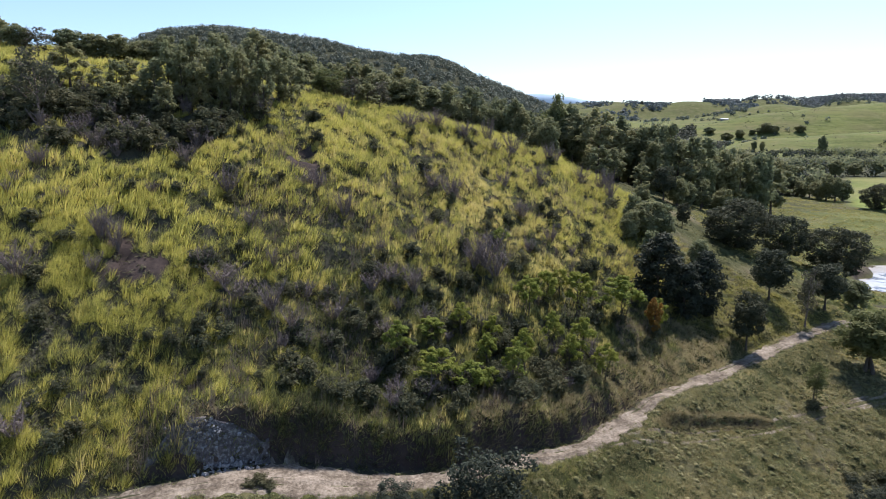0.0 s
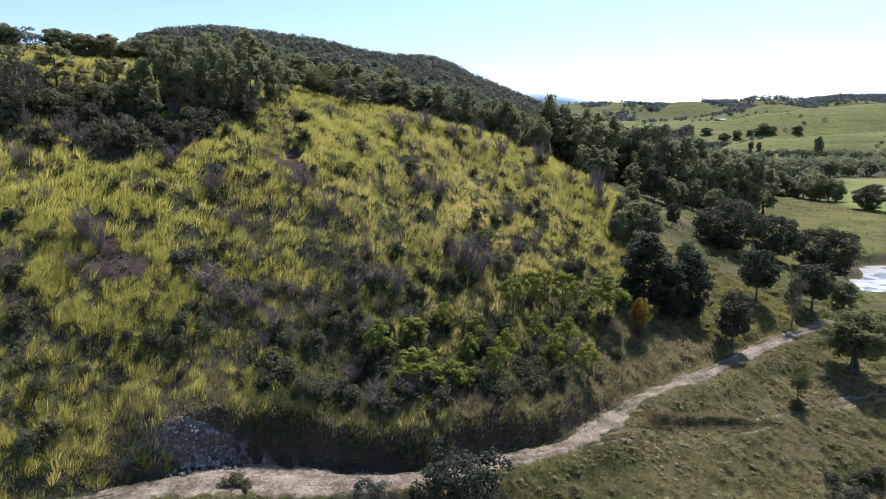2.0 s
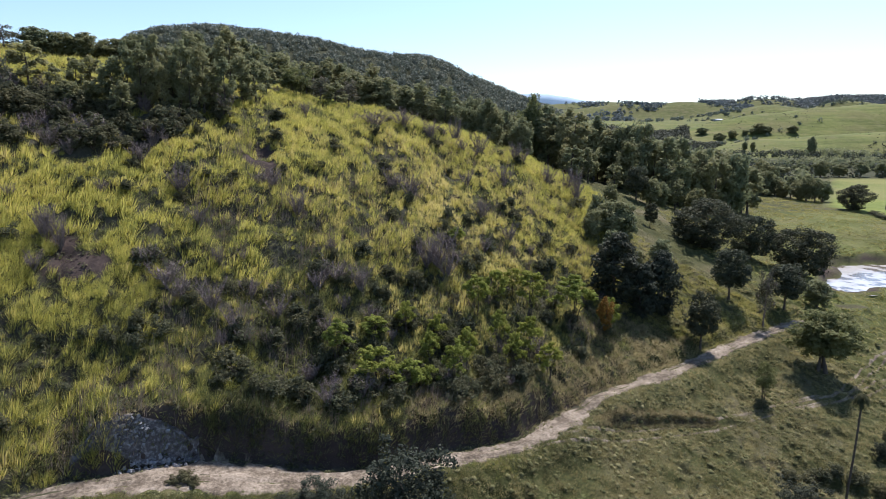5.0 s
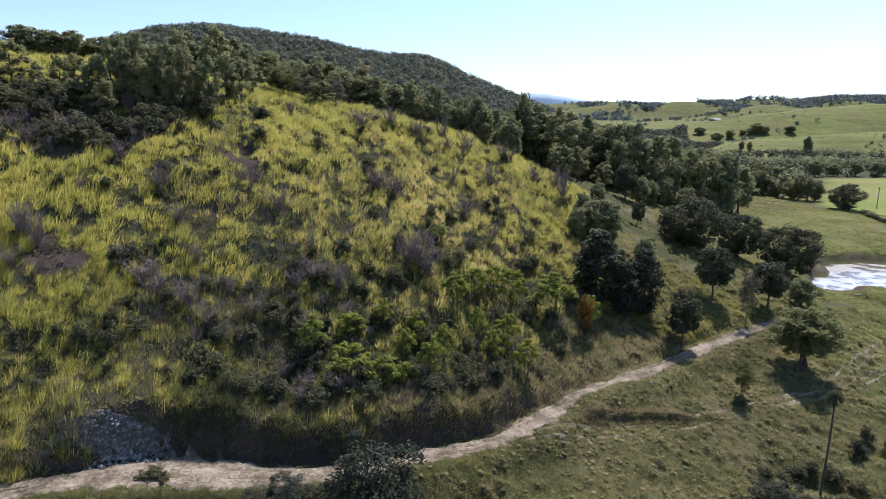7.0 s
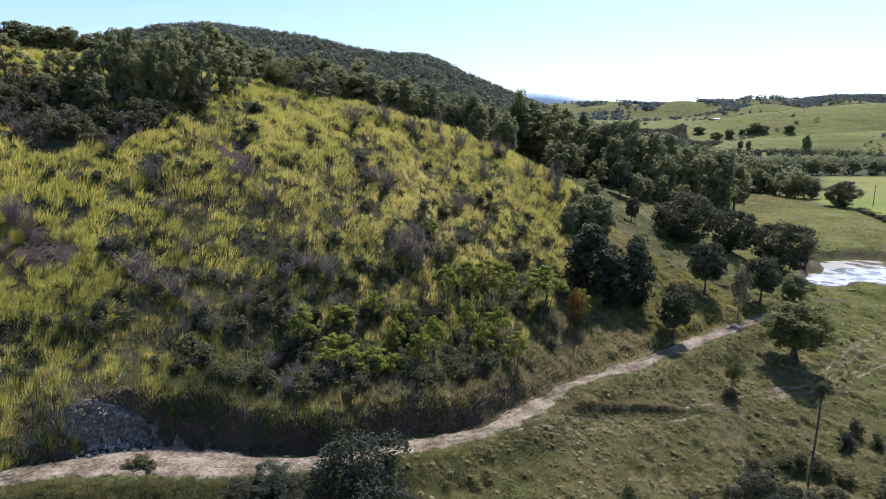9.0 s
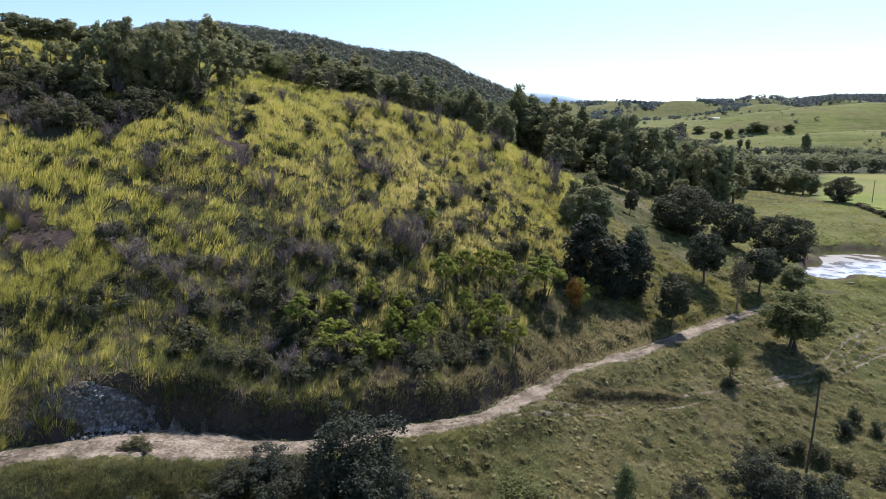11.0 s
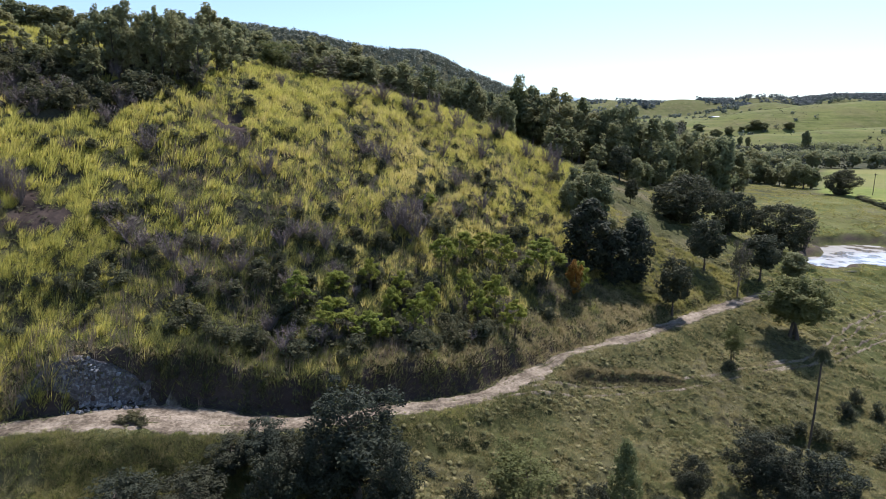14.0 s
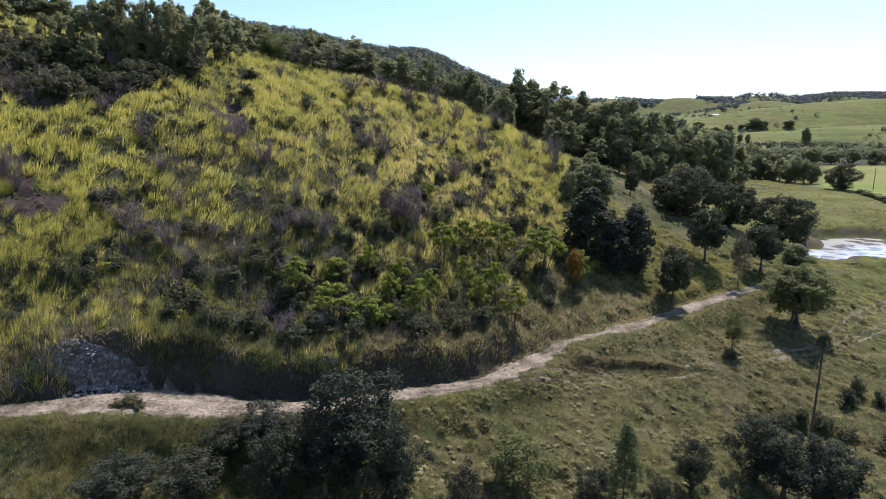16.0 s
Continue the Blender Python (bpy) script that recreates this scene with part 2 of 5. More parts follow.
class Nodes:
    """A short way to write node trees."""

    def __init__(self, name):
        self.m = bpy.data.materials.new(name)
        self.m.use_nodes = True
        self.t = self.m.node_tree
        self.t.nodes.clear()
        self.out = self.t.nodes.new("ShaderNodeOutputMaterial")

    def node(self, kind, **inputs):
        n = self.t.nodes.new(kind)
        for k, v in inputs.items():
            self.put(n.inputs[k.replace("_", " ")], v)
        return n

    def put(self, socket, v):
        if isinstance(v, bpy.types.NodeSocket):
            self.t.links.new(v, socket)
        else:
            socket.default_value = v

    def noise(self, scale, detail=4, rough=0.6, where=None):
        n = self.node("ShaderNodeTexNoise", Scale=scale, Detail=detail, Roughness=rough)
        if where is None:
            where = self.node("ShaderNodeNewGeometry").outputs["Position"]
        self.put(n.inputs["Vector"], where)
        return n.outputs["Fac"]

    def ramp(self, fac, stops):
        n = self.node("ShaderNodeValToRGB")
        self.put(n.inputs[0], fac)
        e = n.color_ramp.elements
        while len(e) < len(stops):
            e.new(0.5)
        for el, (pos, col) in zip(e, stops):
            el.position, el.color = pos, rgb(col) if len(col) == 3 else col
        return n.outputs[0]

    def mix(self, fac, a, b, mode="MIX"):
        n = self.node("ShaderNodeMix")
        n.data_type, n.blend_type = "RGBA", mode
        self.put(n.inputs[0], fac)
        self.put(n.inputs[6], rgb(a) if isinstance(a, tuple) else a)
        self.put(n.inputs[7], rgb(b) if isinstance(b, tuple) else b)
        return n.outputs[2]

    def maths(self, op, a, b=0.0):
        n = self.node("ShaderNodeMath")
        n.operation = op
        self.put(n.inputs[0], a)
        self.put(n.inputs[1], b)
        return n.outputs[0]

    def surface(self, colour, rough=0.85, bump=None, strength=0.4, distance=0.05, leaf=0.0, spec=0.2, glow=None):
        p = self.node("ShaderNodeBsdfPrincipled")
        self.put(p.inputs["Base Color"], colour if not isinstance(colour, tuple) else rgb(colour))
        p.inputs["Roughness"].default_value = rough
        p.inputs["Specular IOR Level"].default_value = spec
        if bump is not None:
            b = self.node("ShaderNodeBump", Height=bump)
            b.inputs["Strength"].default_value, b.inputs["Distance"].default_value = strength, distance
            self.t.links.new(b.outputs[0], p.inputs["Normal"])
        shader = p.outputs[0]
        if leaf > 0:
            tr = self.node("ShaderNodeBsdfTranslucent")
            self.put(tr.inputs[0], colour if glow is None else glow)
            mx = self.node("ShaderNodeMixShader")
            mx.inputs[0].default_value = leaf
            self.t.links.new(shader, mx.inputs[1])
            self.t.links.new(tr.outputs[0], mx.inputs[2])
            shader = mx.outputs[0]
        self.t.links.new(shader, self.out.inputs[0])
        return self.m


def foliage(name, dark, light, leaf=0.35, tip=None, scale=0.35):
    """Leaves: shade varies by leaf, by tree and slowly through the crown."""
    dark, light = muted(dark), muted(light)
    k = Nodes(name)
    geo = k.node("ShaderNodeNewGeometry")
    info = k.node("ShaderNodeObjectInfo")
    slow = k.noise(scale, 3)
    f = k.maths("ADD", k.maths("MULTIPLY", geo.outputs["Random Per Island"], 0.5), k.maths("MULTIPLY", slow, 0.6))
    col = k.mix(f, dark, light)
    col = k.mix(k.maths("MULTIPLY", info.outputs["Random"], 0.45), col, tip or (light[0] * 1.1, light[1] * 0.85, light[2] * 0.7))
    bright = k.mix(0.5, col, light)
    return k.surface(col, rough=0.8, leaf=leaf, spec=0.12, glow=bright)


def bark(name, a, b):
    k = Nodes(name)
    n = k.noise(3.0, 6)
    return k.surface(k.mix(n, a, b), rough=0.9, bump=n, strength=0.6, distance=0.04)


LEAF_GUM = foliage("olive gum leaves", (0.050, 0.066, 0.030), (0.20, 0.225, 0.085), 0.45)
LEAF_DARK = foliage("dark glossy leaves", (0.054, 0.072, 0.042), (0.260, 0.285, 0.135), 0.40)
LEAF_GREY = foliage("grey-green leaves", (0.045, 0.052, 0.030), (0.13, 0.135, 0.085), 0.25)
LEAF_WATTLE = foliage("bright wattle leaves", (0.055, 0.072, 0.014), (0.27, 0.325, 0.045), 0.45)
LEAF_SHRUB = foliage("olive shrub leaves", (0.034, 0.042, 0.030), (0.125, 0.135, 0.070), 0.40)
LEAF_RIDGE = foliage("grey-olive ridge gum leaves", (0.064, 0.080, 0.044), (0.290, 0.310, 0.150), 0.46)
LEAF_RUST = foliage("rust and green leaves", (0.06, 0.05, 0.015), (0.28, 0.15, 0.02), 0.4)
# Bluish eucalypt colour, lightened and blued further to carry some distance haze.
LEAF_FAR = foliage("distant eucalypt leaves with haze tint", (0.060, 0.086, 0.074), (0.165, 0.200, 0.155), 0.14, scale=0.02)
LEAF_SCRUB = foliage("dark valley scrub leaves", (0.024, 0.032, 0.024), (0.074, 0.088, 0.058), 0.12, scale=0.03)
LEAF_FIG = foliage("black-green fig leaves", (0.022, 0.030, 0.022), (0.085, 0.098, 0.056), 0.30)
LEAF_LEAFY = foliage("olive young leaves", (0.035, 0.046, 0.020), (0.165, 0.185, 0.060), 0.40)
LEAF_NEAR = foliage("deep green leaves", (0.016, 0.021, 0.021), (0.062, 0.075, 0.046), 0.26)
LEAF_PALM = foliage("palm leaves", (0.025, 0.032, 0.015), (0.07, 0.075, 0.03), 0.25)
# The blue-grey haze over the far ridges is put into this leaf colour.
LEAF_HAZE = foliage("distant forest leaves with painted haze", (0.085, 0.118, 0.130), (0.140, 0.178, 0.182), 0.25, scale=0.01)
BARK_DARK = bark("dark bark", (0.05, 0.04, 0.032), (0.12, 0.10, 0.08))
TWIG = bark("grey-brown dead twigs", (0.13, 0.105, 0.098), (0.24, 0.195, 0.18))
STEM = bark("brown dead weed stems", (0.20, 0.15, 0.115), (0.38, 0.29, 0.225))


def blade_material(name, greens, leaf, scale_a=0.07, scale_b=0.4, grey=0.12, rough=0.6):
    greens = [(q, muted(c, grey)) for q, c in greens]
    k = Nodes(name)
    geo = k.node("ShaderNodeNewGeometry")
    big, small = k.noise(scale_a, 3), k.noise(scale_b, 3)
    tuft = k.noise(1.1, 2)
    f = k.maths("ADD", k.maths("MULTIPLY", big, 0.75), k.maths("ADD", k.maths("MULTIPLY", small, 0.4), k.maths("MULTIPLY", tuft, 0.6)))
    f = k.maths("ADD", k.maths("SUBTRACT", f, 0.50), k.maths("MULTIPLY", k.maths("SUBTRACT", geo.outputs["Random Per Island"], 0.25), 0.40))
    col = k.ramp(f, greens)
    return k.surface(col, rough=rough, leaf=leaf, spec=0.25 if rough < 0.9 else 0.0)


GRASS_TALL = blade_material("tall yellow-green grass", [(0.15, (0.165, 0.175, 0.047)), (0.38, (0.37, 0.37, 0.087)), (0.60, (0.585, 0.535, 0.127)), (0.9, (0.60, 0.46, 0.18))], 0.64, grey=0.02)
GRASS_GREEN = blade_material("olive green grass", [(0.2, (0.060, 0.070, 0.040)), (0.5, (0.165, 0.180, 0.062)), (0.8, (0.38, 0.37, 0.10))], 0.58, grey=0.04)
GRASS_DRY = blade_material("dry tan grass", [(0.2, (0.17, 0.145, 0.075)), (0.5, (0.33, 0.275, 0.13)), (0.8, (0.47, 0.39, 0.21))], 0.6)
GRASS_GOLD = blade_material("golden seeding grass", [(0.15, (0.26, 0.235, 0.075)), (0.42, (0.50, 0.44, 0.135)), (0.66, (0.66, 0.57, 0.20)), (0.9, (0.66, 0.54, 0.28))], 0.62, grey=0.03)
GRASS_MEADOW = blade_material("sunlit meadow grass", [(0.15, (0.125, 0.132, 0.038)), (0.45, (0.28, 0.272, 0.074)), (0.72, (0.44, 0.385, 0.125)), (0.92, (0.46, 0.37, 0.21))], 0.5, grey=0.05)
GRASS_LOW = blade_material("grazed pasture grass", [(0.15, (0.070, 0.078, 0.030)), (0.42, (0.150, 0.155, 0.056)), (0.68, (0.26, 0.24, 0.095)), (0.92, (0.40, 0.33, 0.18))], 0.35)
TUSSOCK = blade_material("matted tussock grass", [(0.2, (0.058, 0.062, 0.025)), (0.5, (0.115, 0.112, 0.044)), (0.8, (0.20, 0.175, 0.080))], 0.05, 0.1, 2.0, rough=1.0)
GRASS_CLUMP = blade_material("tan pasture tussock blades", [(0.2, (0.15, 0.145, 0.066)), (0.5, (0.30, 0.275, 0.12)), (0.8, (0.50, 0.42, 0.21))], 0.58, grey=0.06)


def land_material():
    """Ground: colours blended by what covers it (attribute: red pasture, green hill litter, blue forest floor)."""
    k = Nodes("land")
    at = k.node("ShaderNodeAttribute")
    at.attribute_name = "cover"
    sep = k.node("ShaderNodeSeparateColor")
    k.put(sep.inputs[0], at.outputs["Color"])
    wide, mid, fine = k.noise(0.012, 5), k.noise(0.12, 5), k.noise(1.6, 6)
    f = k.maths("ADD", k.maths("MULTIPLY", mid, 0.45), k.maths("MULTIPLY", fine, 0.55))
    pasture = k.ramp(f, [(0.34, (0.015, 0.017, 0.009)), (0.46, (0.036, 0.038, 0.015)), (0.56, (0.070, 0.070, 0.026)), (0.68, (0.120, 0.104, 0.054))])
    pasture = k.mix(k.maths("MULTIPLY", wide, 0.55), pasture, (0.068, 0.076, 0.024))
    pasture = k.mix(k.maths("MULTIPLY", k.ramp(k.noise(0.05, 4), [(0.5, (0, 0, 0)), (0.66, (1, 1, 1))]), 0.5), pasture, (0.16, 0.13, 0.085))
    litter = k.ramp(f, [(0.25, (0.028, 0.028, 0.022)), (0.55, (0.058, 0.055, 0.038)), (0.8, (0.11, 0.098, 0.066))])
    floor = k.ramp(f, [(0.3, (0.018, 0.022, 0.010)), (0.7, (0.05, 0.052, 0.024))])
    # cattle terraces run along the contours of the far pastures
    spot = k.node("ShaderNodeNewGeometry").outputs["Position"]
    along = k.node("ShaderNodeVectorMath")
    along.operation = "MULTIPLY"
    k.put(along.inputs[0], spot)
    along.inputs[1].default_value = (0.010, 0.006, 0.30)
    terrace = k.noise(1.0, 5, 0.7, along.outputs[0])
    green = k.ramp(k.maths("ADD", k.maths("MULTIPLY", f, 0.3), k.maths("MULTIPLY", terrace, 0.7)), [(0.36, (0.068, 0.092, 0.020)), (0.50, (0.135, 0.165, 0.038)), (0.64, (0.205, 0.205, 0.060))])
    green = k.mix(k.ramp(wide, [(0.45, (0, 0, 0)), (0.62, (0.6, 0.6, 0.6))]), green, (0.165, 0.150, 0.062))
    col = k.mix(sep.outputs[1], pasture, litter)
    col = k.mix(sep.outputs[2], col, floor)
    col = k.mix(sep.outputs[0], col, green)
    bare = k.ramp(f, [(0.3, (0.030, 0.023, 0.021)), (0.7, (0.080, 0.060, 0.050))])
    col = k.mix(at.outputs["Alpha"], col, bare)
    return k.surface(col, rough=0.95, bump=f, strength=0.9, distance=0.35, spec=0.1)


def dirt_material():
    k = Nodes("pale dirt")
    a, b, c = k.noise(0.35, 5), k.noise(2.5, 6), k.noise(14, 4)
    f = k.maths("ADD", k.maths("MULTIPLY", a, 0.45), k.maths("ADD", k.maths("MULTIPLY", b, 0.35), k.maths("MULTIPLY", c, 0.2)))
    col = k.ramp(f, [(0.37, (0.045, 0.036, 0.027)), (0.47, (0.125, 0.102, 0.076)), (0.60, (0.30, 0.255, 0.20))])
    return k.surface(col, rough=0.95, bump=f, strength=0.8, distance=0.12, spec=0.1)


LAND, DIRT = land_material(), dirt_material()


def stone_material():
    k = Nodes("pale shale")
    f = k.noise(1.1, 8, 0.7)
    col = k.ramp(f, [(0.3, (0.075, 0.073, 0.075)), (0.55, (0.24, 0.237, 0.24)), (0.75, (0.44, 0.435, 0.43))])
    return k.surface(col, rough=0.9, bump=f, strength=0.9, distance=0.15)


STONE = stone_material()


def shaded_earth_material():
    k = Nodes("broken earth with painted shade")
    f = k.noise(1.7, 8, 0.75)
    # Dark tones imitate the shadowed hollow of the cutting; pale ones are rock.
    col = k.ramp(f, [(0.3, (0.035, 0.03, 0.03)), (0.52, (0.12, 0.11, 0.11)), (0.68, (0.34, 0.325, 0.315))])
    return k.surface(col, rough=0.95, bump=f, strength=1.0, distance=0.3)


EARTH_IN_SHADE = shaded_earth_material()


def water_material():
    k = Nodes("pond water")
    n = k.noise(1.4, 4)
    # Pale tones paint in the reflected white sky; the brown ones are muddy patches.
    murk_and_sky = k.ramp(k.noise(0.16, 5), [(0.44, (0.13, 0.11, 0.09)), (0.50, (0.40, 0.385, 0.36)), (0.7, (0.50, 0.49, 0.47))])
    return k.surface(murk_and_sky, rough=0.12, bump=n, strength=0.35, distance=0.06, spec=0.6)


WATER = water_material()

# ---------------- the land sheet ----------------
def spaced(lo, a, b, hi, fine, growth):
    mid = list(np.arange(a, b + fine, fine))
    s, v, low = fine, a, []
    while v > lo:
        s *= growth
        v -= s
        low.append(v)
    s, v, high = fine, mid[-1], []
    while v < hi:
        s *= growth
        v += s
        high.append(v)
    return np.array(low[::-1] + mid + high)


FORESTS = [  # cx, cy, rx, ry: woods on the home land
    (78, 282, 70, 52), (26, 246, 40, 36), (-25, 240, 64, 36), (116, 335, 62, 60),
]


def forest(x, y):
    f = np.zeros(np.shape(x))
    for cx, cy, rx, ry in FORESTS:
        f = np.maximum(f, 1 - step(0.8, 1.15, np.hypot((x - cx) / rx, (y - cy) / ry) + 0.25 * (patchy(x, y, 14, 5) - 0.5)))
    mountain = step(300, 360, y) * (1 - step(90, 150, x - 0.18 * np.clip(y - 500, 0, 900))) * (1 - step(1500, 1700, y))
    return np.maximum(f, mountain)


def belt(x, y):
    """The scrubby belt below the far pastures."""
    return step(350, 380, y - 105 * step(215, 245, x - 0.5 * (y - 350))) * (1 - step(760, 860, y + 60 * (patchy(x, y, 90, 8) - 0.5) - 0.12 * (x - 400))) * step(110, 160, x)


gx = spaced(-3600, -70, 118, 4200, 0.5, 1.038)
gy = spaced(-500, 48, 150, 5000, 0.5, 1.027)
GX, GY = np.meshgrid(gx, gy)
GZ = ground(GX, GY)
nx, ny = len(gx), len(gy)
idx = np.arange(nx * ny).reshape(ny, nx)
land = Soup()
land.add(np.stack([GX.ravel(), GY.ravel(), GZ.ravel()], axis=1), np.stack([idx[:-1, :-1].ravel(), idx[:-1, 1:].ravel(), idx[1:, 1:].ravel(), idx[1:, :-1].ravel()], axis=1))
ground_ob = part("ground", land, LAND, smooth=True)
tagged(ground_ob, "rolling grassy hill country with pasture and forest floor", "ground", kind="structure")
side = hill_side(GX, GY)
hillness = step(-1.5, 1.5, side) * (1 - step(250, 300, GY))
woods = np.maximum(forest(GX, GY), 0.75 * belt(GX, GY))
lush = 0.68 * step(620, 760, GY) * (0.6 + 0.4 * patchy(GX, GY, 90, 14)) * step(330, 430, GX)
# Duller green past 1800 m puts haze into the ground colour.
lush = lush * (1 - 0.45 * step(1800, 2200, GY))
lush = lush + step(0, 8, GX - np.maximum(0.66 * GY + 6, 202)) * step(225, 240, GY) * (1 - step(462, 476, GY))
lush = np.maximum(lush, (0.24 * step(85, 110, GX) * step(75, 100, GY) + 0.26 * step(140, 170, GY) * step(90, 110, GX)) * (1 - step(262, 285, GY)) * (0.55 + 0.6 * patchy(GX, GY, 16, 15)))
td, ts = to_line(TRACK, GX, GY)
bank = step(0.2, 0.8, td - track_half(ts)) * (1 - step(1.8, 3.4, td - track_half(ts))) * step(42, 48, ts) * (1 - step(120, 135, ts))
BURNS = [(-46.5, 88.5, 6.5, 3.6), (-51, 92, 3.5, 2.4), (-29, 124, 5.0, 3.2), (-30, 130, 3.0, 2.0), (21, 133, 2.2, 1.6), (12, 139, 2.0, 1.5)]
burnt = np.zeros(GX.shape)
for bx, by, rx, ry in BURNS:
    burnt = np.maximum(burnt, 1 - step(0.7, 1.2, np.hypot((GX - bx) / rx, (GY - by) / ry) + 0.5 * (patchy(GX, GY, 1.6, 4) - 0.5)))
se, ss = to_line([(34, 86.2), (38, 88.2), (44.8, 90.8), (50.1, 92.5), (56, 94.2)], GX, GY)
scarp = step(-1.1, -0.5, se) * (1 - step(0.1, 0.6, se)) * step(0, 4, ss) * (1 - step(21, 26, ss))
rim = (0.65 + 0.35 * step(0.4, 0.65, patchy(GX, GY, 7, 77))) * step(0.9, 1.0, pond_reach(GX, GY)) * (1 - step(1.1, 1.35, pond_reach(GX, GY)))
cover = np.stack([lush.ravel(), hillness.ravel(), woods.ravel(), np.maximum.reduce([bank, burnt, scarp, rim]).ravel()], axis=1)
att = ground_ob.data.color_attributes.new("cover", "FLOAT_COLOR", "POINT")
att.data.foreach_set("color", cover.astype(np.float32).ravel())


def strip(line, half_of, lift, relief, spacing=0.5, across=19):
    """A worn strip of earth along a line, with uneven edges."""
    n, q = smooth_line(line, spacing)
    t = np.gradient(q, axis=0)
    t /= np.linalg.norm(t, axis=1)[:, None]
    nrm = np.stack([-t[:, 1], t[:, 0]], axis=1)
    u = np.linspace(-1, 1, across)
    h = half_of(n)
    edge = np.stack([h * (1 + 0.5 * (patchy(n, 0 * n + e, 1.6, 2) - 0.5) + 0.4 * (patchy(n, 0 * n + e, 0.7, 22) - 0.5)) for e in np.where(u < 0, 3.0, 40.0)], axis=1)
    P = q[:, None, :] + nrm[:, None, :] * (u[None, :] * edge)[..., None]
    z = ground(P[..., 0], P[..., 1]) + lift + relief(u[None, :] * edge, n[:, None] + 0 * u[None, :])
    z = np.where(np.abs(u)[None, :] > 0.99, z - lift - 0.12, z)
    m, c = len(q), across
    i = np.arange(m * c).reshape(m, c)
    s = Soup()
    s.add(np.concatenate([P, z[..., None]], axis=2).reshape(-1, 3), np.stack([i[:-1, :-1].ravel(), i[1:, :-1].ravel(), i[1:, 1:].ravel(), i[:-1, 1:].ravel()], axis=1))
    return s


def ruts(a, s):
    return -0.10 * (np.exp(-((np.abs(a) - 0.75) / 0.28) ** 2)) + 0.24 * (patchy(a * 4, s * 0.3, 1.2, 6) - 0.5) + 0.05 * (patchy(a * 5, s * 3, 1.0, 7) - 0.5)


road = part("road", strip(TRACK, track_half, 0.15, ruts), DIRT, smooth=True)
tagged(road, "pale rutted dirt track along the foot of the hill", "dirt track", kind="structure")
SPUR_TRACKS = [[(76, 103.5), (88, 108.5), (97, 116), (107, 124), (118, 132), (130, 140)], [(84, 107), (96, 111.5), (106, 118), (116, 123.5), (128, 129)]]
for line, off in [(SIDE_TRACK, -0.8), (SIDE_TRACK, 0.8), (SPUR_TRACKS[0], -0.8), (SPUR_TRACKS[0], 0.8), (SPUR_TRACKS[1], -0.8), (SPUR_TRACKS[1], 0.8)]:
    p = np.array(line, float)
    t = np.gradient(p, axis=0)
    t /= np.linalg.norm(t, axis=1)[:, None]
    wheel = p + off * np.stack([-t[:, 1], t[:, 0]], axis=1)
    ob = part("road", strip([tuple(v) for v in wheel], lambda s: 0.24 + 0.18 * step(0.2, 0.65, patchy(s, 0 * s, 5, 12 + off)), 0.05, lambda a, s: 0.05 * (patchy(a * 4, s, 0.8, 6) - 0.5), across=5), DIRT, smooth=True)
    tagged(ob, "faint worn wheel mark across the pasture", "wheel track", kind="structure")

th = np.arange(72) * 2 * math.pi / 72
cx, cy, rx, ry, turn = POND
wx, wy = 1.3 * rx * np.cos(th), 1.3 * ry * np.sin(th)
pond = Soup()
pond.add(np.stack([cx + wx * math.cos(turn) - wy * math.sin(turn), cy + wx * math.sin(turn) + wy * math.cos(turn), 0 * wx + POND_LEVEL], axis=1), [list(range(72))])
tagged(part("water", pond, WATER), "bright glinting farm dam with bare earth edges", "pond", kind="structure")

# ---------------- the farthest range ----------------
def far_range():
    # The range is coloured pale blue to imitate haze over forested slopes.
    k = Nodes("far range with painted haze")
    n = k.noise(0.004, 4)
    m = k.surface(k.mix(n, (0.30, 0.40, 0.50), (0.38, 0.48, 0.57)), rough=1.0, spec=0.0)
    x = np.linspace(-200, 2400, 90)
    crest = np.interp(x, (-200, 300, 542, 640, 716, 780, 847, 960, 1067, 1243, 1700, 2400), (180, 270, 322, 346, 354, 349, 346, 330, 313, 288, 240, 200)) + 4 * (patchy(x, 0 * x, 45, 3) - 0.5)
    rows = [(4560, 0.0), (4640, 0.55), (4700, 0.85), (4740, 1.0), (4800, 0.9), (4900, 0.2)]
    s = Soup()
    v = np.concatenate([np.stack([x, 0 * x + y, 60 + (crest - 60) * f], axis=1) for y, f in rows])
    i = np.arange(len(v)).reshape(len(rows), len(x))
    s.add(v, np.stack([i[:-1, :-1].ravel(), i[:-1, 1:].ravel(), i[1:, 1:].ravel(), i[1:, :-1].ravel()], axis=1))
    tagged(part("backdrop", s, m, smooth=True), "mountain range on the horizon, painted haze blue", "mountain", kind="structure")


far_range()

